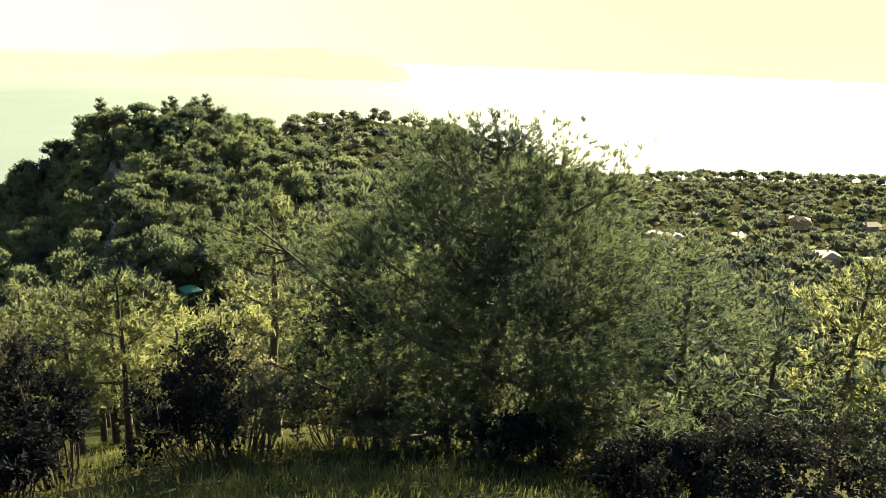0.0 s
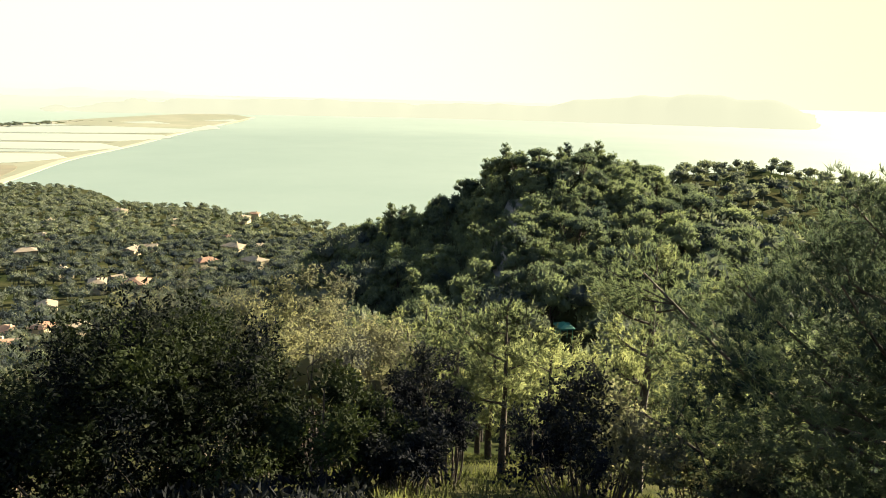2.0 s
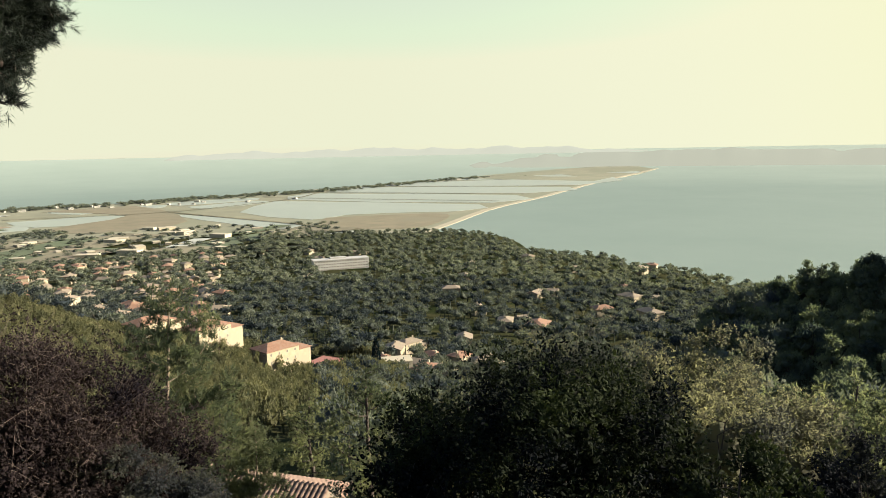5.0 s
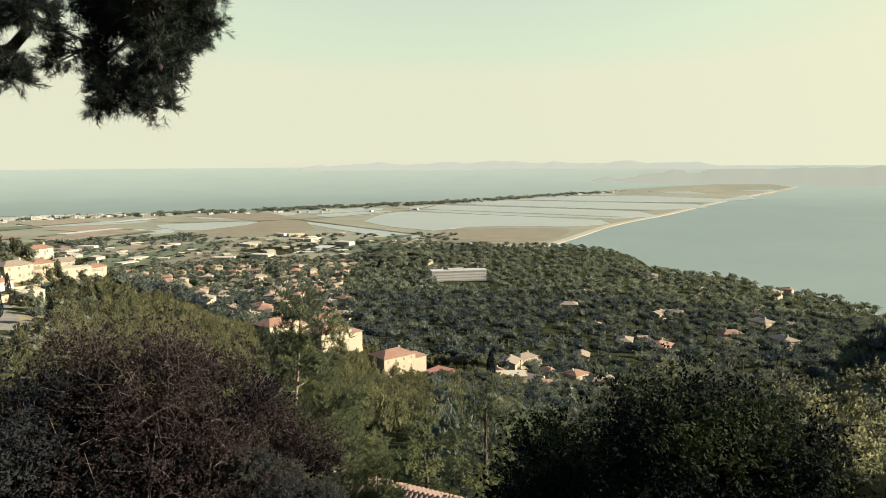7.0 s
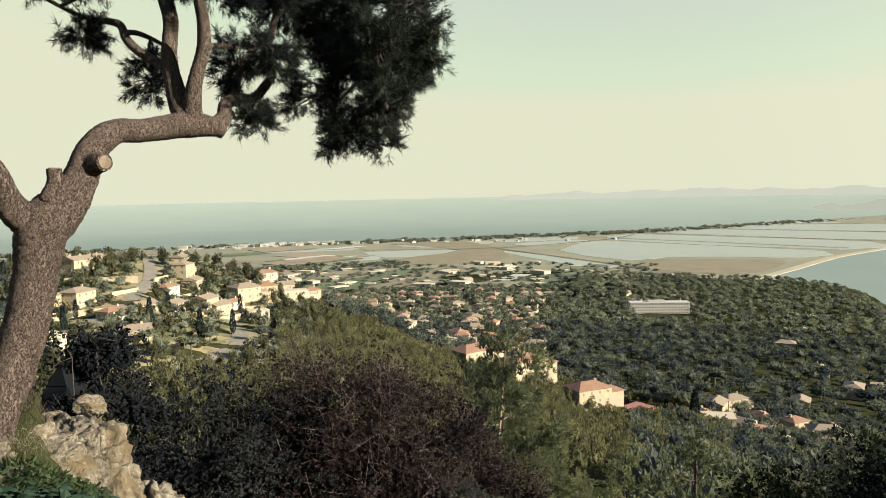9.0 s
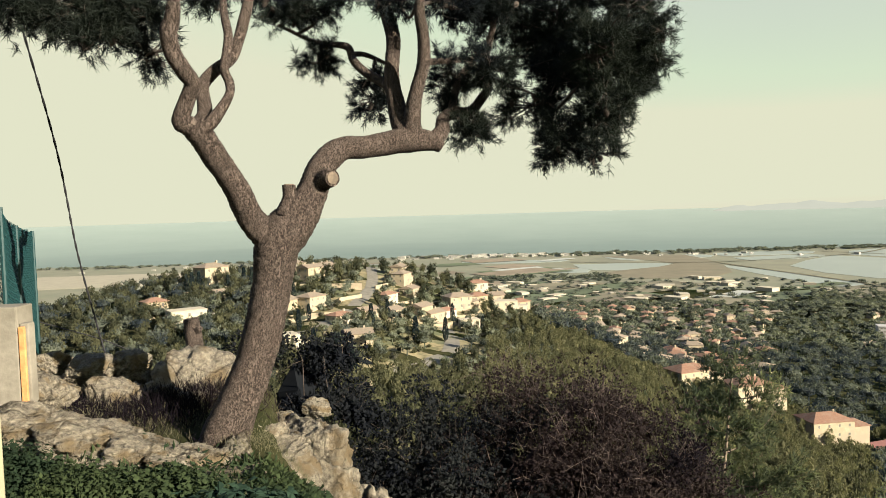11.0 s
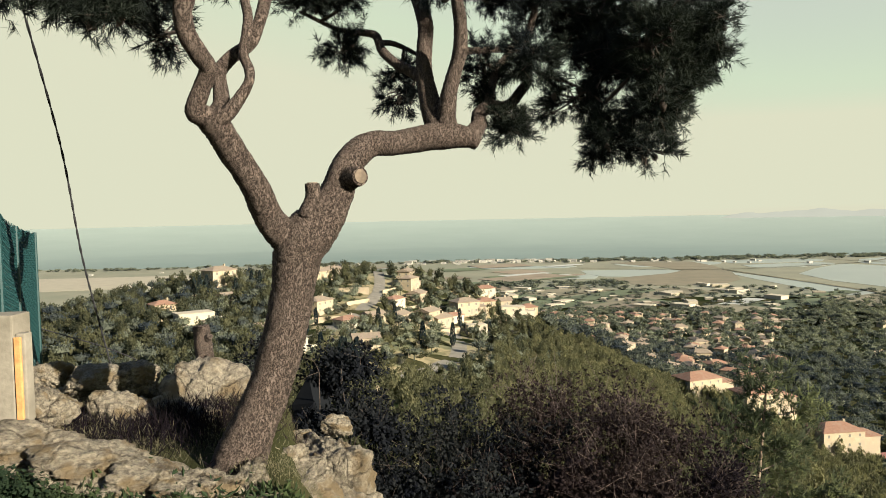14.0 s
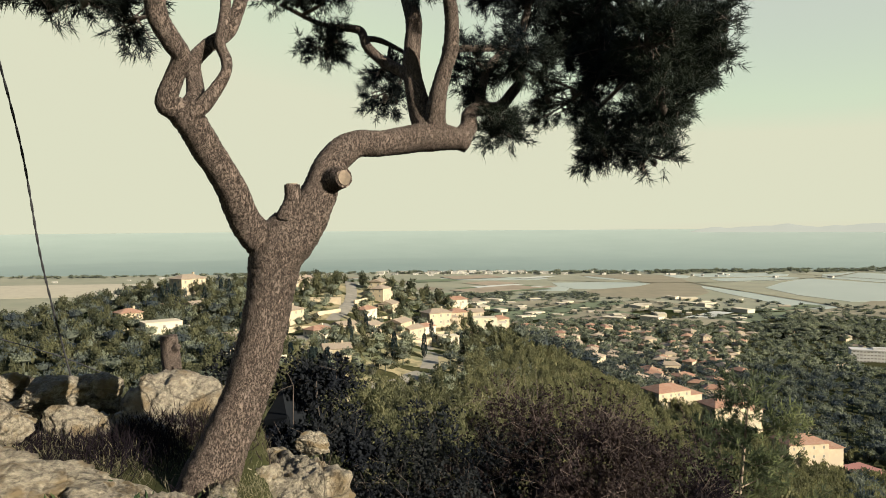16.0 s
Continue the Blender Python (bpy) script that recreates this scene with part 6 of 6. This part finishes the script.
# ---- the leaning pine on the ledge ----
BOUGHS = {
    "trunk": [(-1.54, 6.00, -0.12, 0.210), (-1.51, 6.02, 0.03, 0.175), (-1.41, 6.05, 0.27, 0.150), (-1.31, 6.08, 0.51, 0.139), (-1.23, 6.10, 0.76, 0.140), (-1.17, 6.10, 1.00, 0.139), (-1.13, 6.10, 1.22, 0.143), (-1.10, 6.10, 1.39, 0.161), (-1.05, 6.10, 1.51, 0.154), (-1.00, 6.12, 1.60, 0.125)],
    "left": [(-1.10, 6.10, 1.33, 0.124), (-1.15, 6.08, 1.46, 0.117), (-1.25, 6.00, 1.59, 0.097), (-1.31, 5.85, 1.81, 0.086), (-1.41, 5.70, 2.02, 0.083), (-1.47, 5.60, 2.15, 0.084), (-1.51, 5.55, 2.21, 0.083)],
    "l1": [(-1.52, 5.55, 2.20, 0.064), (-1.56, 5.50, 2.22, 0.054), (-1.51, 5.48, 2.34, 0.050), (-1.46, 5.45, 2.44, 0.050), (-1.49, 5.40, 2.51, 0.052), (-1.54, 5.36, 2.61, 0.052), (-1.55, 5.32, 2.72, 0.051), (-1.52, 5.30, 2.79, 0.048), (-1.49, 5.25, 2.89, 0.038), (-1.48, 5.20, 3.02, 0.026)],
    "l2": [(-1.48, 5.55, 2.19, 0.051), (-1.42, 5.55, 2.19, 0.045), (-1.35, 5.58, 2.27, 0.039), (-1.28, 5.62, 2.39, 0.029), (-1.28, 5.66, 2.48, 0.030), (-1.32, 5.70, 2.58, 0.030), (-1.31, 5.75, 2.71, 0.030), (-1.31, 5.80, 2.83, 0.030), (-1.34, 5.85, 2.96, 0.027), (-1.36, 5.90, 3.14, 0.021)],
    "l3": [(-1.47, 5.58, 2.19, 0.058), (-1.45, 5.65, 2.28, 0.049), (-1.46, 5.70, 2.37, 0.046), (-1.48, 5.75, 2.48, 0.044), (-1.42, 5.80, 2.58, 0.041), (-1.32, 5.88, 2.69, 0.041), (-1.27, 5.95, 2.85, 0.038), (-1.24, 6.00, 3.00, 0.039), (-1.21, 6.10, 3.21, 0.029)],
    "right": [(-1.12, 6.10, 1.33, 0.139), (-1.06, 6.10, 1.45, 0.157), (-0.97, 6.12, 1.57, 0.150), (-0.89, 6.15, 1.69, 0.125), (-0.84, 6.18, 1.79, 0.111), (-0.79, 6.20, 1.92, 0.104), (-0.72, 6.25, 2.03, 0.098), (-0.61, 6.30, 2.10, 0.087), (-0.47, 6.35, 2.11, 0.084), (-0.30, 6.40, 2.14, 0.089), (-0.12, 6.45, 2.17, 0.098), (0.04, 6.50, 2.16, 0.075), (0.12, 6.52, 2.12, 0.056)],
    "b1": [(-0.13, 6.45, 2.18, 0.094), (-0.18, 6.50, 2.29, 0.083), (-0.23, 6.55, 2.50, 0.068), (-0.25, 6.60, 2.66, 0.060), (-0.24, 6.65, 2.83, 0.057), (-0.23, 6.70, 3.01, 0.057), (-0.28, 6.75, 3.22, 0.053), (-0.36, 6.85, 3.46, 0.042), (-0.44, 6.95, 3.70, 0.026)],
    "b2": [(-0.10, 6.45, 2.20, 0.090), (-0.10, 6.43, 2.29, 0.070), (-0.08, 6.40, 2.44, 0.058), (-0.04, 6.38, 2.59, 0.050), (0.00, 6.35, 2.74, 0.050), (0.00, 6.30, 2.93, 0.045), (-0.02, 6.25, 3.06, 0.041), (-0.01, 6.20, 3.23, 0.029), (0.03, 6.15, 3.39, 0.018)],
    "b3": [(0.06, 6.50, 2.16, 0.067), (0.13, 6.55, 2.24, 0.060), (0.15, 6.62, 2.34, 0.052), (0.24, 6.70, 2.40, 0.049), (0.38, 6.78, 2.42, 0.042), (0.48, 6.82, 2.53, 0.038), (0.54, 6.82, 2.63, 0.033), (0.50, 6.80, 2.77, 0.029), (0.54, 6.80, 2.93, 0.029), (0.59, 6.75, 3.12, 0.025)],
    "b8": [(0.22, 6.68, 2.39, 0.037), (0.25, 6.72, 2.53, 0.033), (0.30, 6.78, 2.68, 0.029), (0.40, 6.82, 2.81, 0.025), (0.51, 6.85, 2.92, 0.021)],
    "b4": [(-0.24, 6.60, 2.58, 0.044), (-0.32, 6.68, 2.65, 0.041), (-0.46, 6.78, 2.75, 0.037), (-0.56, 6.85, 2.86, 0.034), (-0.61, 6.90, 2.98, 0.030), (-0.79, 7.00, 3.03, 0.022), (-0.96, 7.05, 3.09, 0.017), (-1.20, 7.10, 3.22, 0.013)],
    "b9": [(-0.59, 6.88, 2.91, 0.025), (-0.49, 6.95, 2.93, 0.021), (-0.36, 7.00, 2.89, 0.017), (-0.23, 7.05, 2.83, 0.013)],
    "stub2": [(-1.02, 6.05, 1.62, 0.079), (-0.99, 6.05, 1.74, 0.051), (-0.99, 6.05, 1.83, 0.047)],
    "knot": [(-0.79, 6.18, 1.86, 0.089), (-0.73, 6.10, 1.87, 0.073), (-0.68, 6.04, 1.87, 0.061)],
    "b5": [(-0.03, 6.60, 2.78, 0.029), (0.21, 6.70, 2.81, 0.024), (0.54, 6.87, 2.86, 0.021), (0.91, 6.96, 2.90, 0.017), (1.26, 7.10, 3.08, 0.014), (1.63, 7.11, 3.17, 0.009)],
    "b6": [(0.45, 6.77, 2.73, 0.014), (0.68, 6.64, 2.60, 0.011), (0.92, 6.56, 2.48, 0.010), (1.11, 6.48, 2.30, 0.006), (1.33, 6.49, 2.17, 0.005)],
    "b7": [(-1.62, 5.72, 2.79, 0.024), (-1.73, 5.65, 2.90, 0.020), (-1.81, 5.55, 2.96, 0.016), (-2.00, 5.45, 2.97, 0.012), (-2.20, 5.35, 2.97, 0.008)],
}
CLUMPS = [
    (1.58, 6.39, 3.11, 0.33, 0.37, 10),
    (1.30, 6.20, 2.78, 0.32, 0.28, 8),
    (1.02, 7.04, 3.02, 0.30, 0.24, 7),
    (0.44, 6.91, 3.47, 0.30, 0.25, 7),
    (-0.18, 6.40, 3.23, 0.25, 0.16, 3),
    (1.25, 6.20, 2.00, 0.10, 0.06, 2),
    (1.72, 6.22, 2.78, 0.15, 0.23, 4),
    (1.58, 6.28, 2.60, 0.24, 0.29, 8),
    (1.31, 6.19, 2.32, 0.28, 0.28, 8),
    (1.04, 6.41, 2.13, 0.21, 0.16, 6),
    (1.16, 6.62, 2.67, 0.37, 0.33, 10),
    (0.83, 6.66, 2.42, 0.23, 0.17, 4),
    (1.16, 6.83, 3.23, 0.37, 0.37, 10),
    (0.71, 6.84, 3.23, 0.30, 0.35, 9),
    (1.67, 6.35, 3.50, 0.31, 0.27, 6),
    (1.28, 6.66, 3.69, 0.40, 0.28, 6),
    (0.84, 6.96, 3.85, 0.39, 0.31, 6),
    (0.24, 6.50, 3.18, 0.25, 0.25, 7),
    (0.34, 6.70, 2.24, 0.16, 0.11, 4),
    (0.22, 6.80, 2.65, 0.17, 0.25, 4),
    (0.48, 6.42, 2.70, 0.19, 0.19, 5),
    (0.02, 6.50, 3.55, 0.34, 0.19, 5),
    (-0.55, 7.05, 3.51, 0.30, 0.19, 5),
    (-0.93, 7.05, 3.33, 0.25, 0.16, 5),
    (-0.87, 7.05, 2.92, 0.17, 0.08, 3),
    (-1.16, 7.05, 3.28, 0.19, 0.13, 3),
    (-0.45, 6.95, 2.71, 0.13, 0.04, 2),
    (-0.41, 6.95, 2.51, 0.08, 0.06, 2),
    (-0.70, 7.15, 3.82, 0.39, 0.16, 4),
    (-1.20, 6.30, 3.52, 0.29, 0.15, 4),
    (-1.16, 6.30, 3.28, 0.16, 0.09, 3),
    (-1.52, 6.15, 3.19, 0.16, 0.12, 3),
    (-1.54, 5.95, 3.46, 0.32, 0.15, 4),
    (-1.84, 5.55, 3.25, 0.36, 0.15, 4),
    (-1.78, 5.45, 2.88, 0.20, 0.14, 4),
    (-1.98, 5.45, 2.74, 0.20, 0.12, 4),
    (-1.74, 5.55, 2.66, 0.14, 0.11, 2),
    (-2.16, 5.35, 2.85, 0.24, 0.12, 4),
    (-2.38, 5.25, 2.92, 0.20, 0.11, 3),
    (-2.47, 5.25, 2.84, 0.08, 0.06, 2),
    (-2.13, 5.35, 3.14, 0.36, 0.14, 4),
    (-2.41, 5.25, 3.14, 0.24, 0.12, 2),
    (-1.93, 5.35, 2.98, 0.24, 0.12, 3),
]


def ledge_pine():
    rng = np.random.default_rng(3)
    ob = thing("leaning_pine", "leaning forked pine with plated bark on pale rocks", "tree", (-1.5, 6.0, -0.15))
    base = np.array([-1.5, 6.0, -0.15])
    skeleton = []
    for name, line in BOUGHS.items():
        q = spline(np.array(line) - (*base, 0), 14)
        q[:, :3] += np.array([noise.noise_vector(Vector(c * 3.0))[:] for c in q[:, :3]]) * 0.006
        if name == "trunk":
            foot = q[0].copy()
            foot[:3] += (-0.06, 0, -0.35)
            foot[3] *= 1.25
            q = np.vstack([foot, q])
        rad = q[:, 3] * (1 + 0.012 * np.sin(np.arange(len(q)) * 0.37))
        part("trunk" if name == "trunk" else "sawn_stub" if name in ("knot", "stub2") else "limb", tube(Geo(), q[:, :3], rad, 30 if rad.max() > 0.06 else 18 if rad.max() > 0.03 else 10, rng, 0.035), M_BARK, ob, smooth=True)
        if name in ("b1", "b2", "b3", "b4", "b5", "b6", "b7", "b8", "b9", "l1", "l2", "l3"):
            skeleton.append(q[len(q) // 2:, :3])
        if name in ("knot", "stub2", "right"):
            d = unit(q[-1, :3] - q[-2, :3])
            part("sawn_face", tube(Geo(), [q[-1, :3] - d * 0.004, q[-1, :3] + d * 0.006], [rad[-1] * 0.82, rad[-1] * 0.74], 16), M_CUT, ob, "pale ringed cut wood")
    skeleton = np.concatenate(skeleton)
    twigs, green, cones = Geo(), Geo(), Geo()
    for x, y, z, rx, rz, n in CLUMPS:
        c = np.array([x, y, z]) - base
        near = skeleton[np.argmin(((skeleton - c) ** 2).sum(1))]
        mid = (near + c) / 2 + rng.normal(size=3) * 0.05
        tube(twigs, spline([near, mid, c], 5), np.linspace(0.016, 0.009, 11), 6, cap=False)
        body = np.array((rx, max(rx, 0.2), rz))
        for k in range(n * 4):
            e = c + ball(rng, 1)[0] * body * rng.uniform(0.3, 0.95)
            w = spline([c + (near - c) * rng.uniform(0, 0.3), (c + e) / 2 + rng.normal(size=3) * 0.05, e], 4)
            tube(twigs, w, np.linspace(0.007, 0.003, len(w)), 4, cap=False)
            # sprays of brushes along the end of the twig
            m = 12
            s0 = w[rng.integers(len(w) // 2, len(w), m)]
            way = unit(unit(e - c) + rng.normal(size=(m, 3)) * 0.75 + (0, 0, 0.2))
            s = s0 + way * rng.uniform(0.04, 0.15, (m, 1))
            for q0, q in zip(s0[::3], s[::3]):
                tube(twigs, [q0, (q0 + q) / 2, q], [0.003, 0.0025, 0.002], 3, cap=False)
            needles(green, rng, np.repeat(s, 2, 0) - np.concatenate([way * 0.0, way * 0.03], 1).reshape(-1, 3), np.repeat(way, 2, 0), 13, 0.07, 0.0052, 1.3)
    tagged(part("twig_growth", twigs, M_BARK_FAR, ob), kind="stuff")
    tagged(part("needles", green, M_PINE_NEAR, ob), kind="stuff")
    cone = Geo()
    tube(cone, [(0, 0, 0), (0, 0, -0.02), (0, 0, -0.05), (0, 0, -0.075)], [0.008, 0.022, 0.02, 0.006], 8)
    cm = cone.mesh("pine_cone", M_BARK_FAR, True)
    for k in range(70):
        x, y, z, rx, rz, n = CLUMPS[int(rng.integers(0, len(CLUMPS)))]
        d = ball(rng, 1)[0] * (rx, rx, rz) * 0.7
        part("pine_cone", cm, M_BARK_FAR, ob).matrix_basis = Matrix.Translation(np.array([x, y, z]) - base + d) @ Euler((rng.uniform(-1, 1), rng.uniform(-1, 1), 0)).to_matrix().to_4x4()
    return ob


ledge_pine()
stump = thing("tree_stump", "weathered cut-off tree stump among the rocks", "stump", (-3.08, 10.60, -0.26))
part("trunk", tube(Geo(), spline([(0.04, 0, -1.2), (0.02, 0, -0.2), (0, 0, 0.2), (-0.03, 0, 0.52)], 5), np.interp(np.linspace(0, 1, 16), [0, 0.5, 1], [0.16, 0.115, 0.1]), 14, np.random.default_rng(4), 0.08), M_BARK, stump, smooth=True)
part("side_knot", tube(Geo(), [(0.05, -0.05, 0.36), (0.11, -0.10, 0.40)], [0.05, 0.04], 10), M_BARK, stump, "short cut side branch")

# ---- the corner of the fence ----
pier = thing("concrete_pier", "raw concrete pier with an orange foam edge", "pier", (-3.17, 6.22, 0.0))
part("block", bevel_mesh(box(Geo(), -0.46, 0.27, -0.22, 0.0, 0.22, 1.03), "block", M_CONCRETE, 0.012), M_CONCRETE, pier)
part("cheek", bevel_mesh(box(Geo(), 0.275, 0.335, -0.20, -0.11, 0.34, 0.91), "cheek", M_CONCRETE, 0.008), M_CONCRETE, pier)
part("foam_strip", bevel_mesh(box(Geo(), 0.276, 0.318, -0.226, -0.202, 0.36, 0.89), "foam_strip", M_FOAM, 0.006), M_FOAM, pier, "torn orange insulating foam")
part("footing", bevel_mesh(box(Geo(), -0.5, 0.30, -0.25, 0.05, -0.2, 0.215), "footing", M_CONCRETE, 0.03), M_CONCRETE, pier)
low = thing("low_wall", "low pale yellow rendered wall at the path", "wall", (-2.13, 4.1, 0))
part("wall", bevel_mesh(box(Geo(), -1.2, 0.10, -0.5, 0.12, -0.4, 0.98), "wall", M_YELLOW, 0.015), M_YELLOW, low)
col = thing("gate_pillar", "pale yellow gate pillar with a square cap", "pillar", (-2.55, 4.6, 0))
part("shaft", bevel_mesh(box(Geo(), -0.32, 0.02, -0.16, 0.16, -0.3, 1.84), "shaft", M_YELLOW, 0.012), M_YELLOW, col)
part("cap", bevel_mesh(box(Geo(), -0.36, 0.045, -0.2, 0.2, 1.85, 2.03), "cap", M_YELLOW, 0.02), M_YELLOW, col)
part("knob", bevel_mesh(box(Geo(), -0.2, -0.02, -0.08, 0.08, 2.04, 2.10), "knob", M_CONCRETE, 0.02), M_CONCRETE, col)


def mesh_fence(points, tops, lows, cell=0.05):
    """Green plastic-coated wire netting between posts, sagging at the end."""
    ob = thing("wire_fence", "torn green plastic-coated wire netting fence", "fence")
    p, t, b = spline(points, 12), spline([[q] for q in tops], 12)[:, 0], spline([[q] for q in lows], 12)[:, 0]
    s = np.concatenate([[0], np.cumsum(np.linalg.norm(np.diff(p, axis=0), axis=1))])
    g = Geo()
    k = 0
    while k * cell < s[-1]:
        u0 = k * cell
        top, low_ = np.interp(u0, s, t), np.interp(u0, s, b)
        n = max(2, int((top - low_) / cell))
        line = []
        for j in range(n + 1):
            u = min(s[-1], u0 + (cell * 0.5 if j % 2 else -cell * 0.5) * (1 if k % 2 else -1) + cell * 0.5)
            line.append((np.interp(u, s, p[:, 0]), np.interp(u, s, p[:, 1]), low_ + (top - low_) * j / n))
        tube(g, line, np.full(n + 1, 0.0019 if cell > 0.03 else 0.0028), 3, cap=False)
        k += 1
    part("netting", g, M_FENCE, ob)
    for u in (0.0, 0.5, 1.0):
        i = int(u * (len(p) - 1))
        part("post", tube(Geo(), [(*p[i], b[i] - 0.3), (*p[i], t[i] + 0.02)], [0.018, 0.018], 8), M_FENCE, ob)
    return ob


mesh_fence([(-2.62, 5.0), (-3.0, 5.85), (-3.34, 6.6), (-4.16, 8.6)], [1.88, 1.77, 1.70, 1.52], [1.0, 1.0, 0.92, 0.3], 0.036)
mesh_fence([(-3.30, 6.6), (-3.5, 7.1), (-3.78, 7.8), (-4.12, 8.65)], [1.72, 1.60, 1.55, 1.50], [0.7, 0.6, 0.45, 0.2], 0.022)
wood = thing("fence_post", "weathered wooden post with wire at its top", "post", (-4.42, 9.0, 0))
part("post", tube(Geo(), spline([(0, 0, -0.6), (0.02, 0, 0.2), (0.01, 0, 0.86)], 4), np.full(9, 0.036), 10, np.random.default_rng(2), 0.06), M_POST, wood, smooth=True)
part("insulator", tube(Geo(), [(0, 0, 0.53), (0, 0, 0.57)], [0.048, 0.048], 8), M_CONCRETE, wood)
wire = thing("stay_wire", "thin dark wire from the post to the ground", "wire")
part("strand", tube(Geo(), spline([(-4.40, 8.98, 0.55), (-3.95, 9.0, 0.40), (-3.6, 9.0, 0.28), (-3.15, 9.0, 0.08)], 6), np.full(19, 0.006), 5), M_CABLE, wire)
cable = thing("hanging_cable", "thick black twisted cable hanging from the pine", "cable")
line = spline([(-3.6, 9.05, 0.1), (-3.62, 8.9, 0.5), (-3.60, 8.5, 1.3), (-3.51, 8.0, 2.29), (-3.28, 7.0, 3.31), (-3.1, 6.4, 3.8)], 24)
for ph in (0.0, math.pi):
    tw = line + np.column_stack([np.cos(np.arange(len(line)) * 0.9 + ph), np.sin(np.arange(len(line)) * 0.9 + ph), np.zeros(len(line))]) * 0.005
    part("strand", tube(Geo(), tw, np.full(len(tw), 0.0065), 6), M_CABLE, cable, smooth=True)
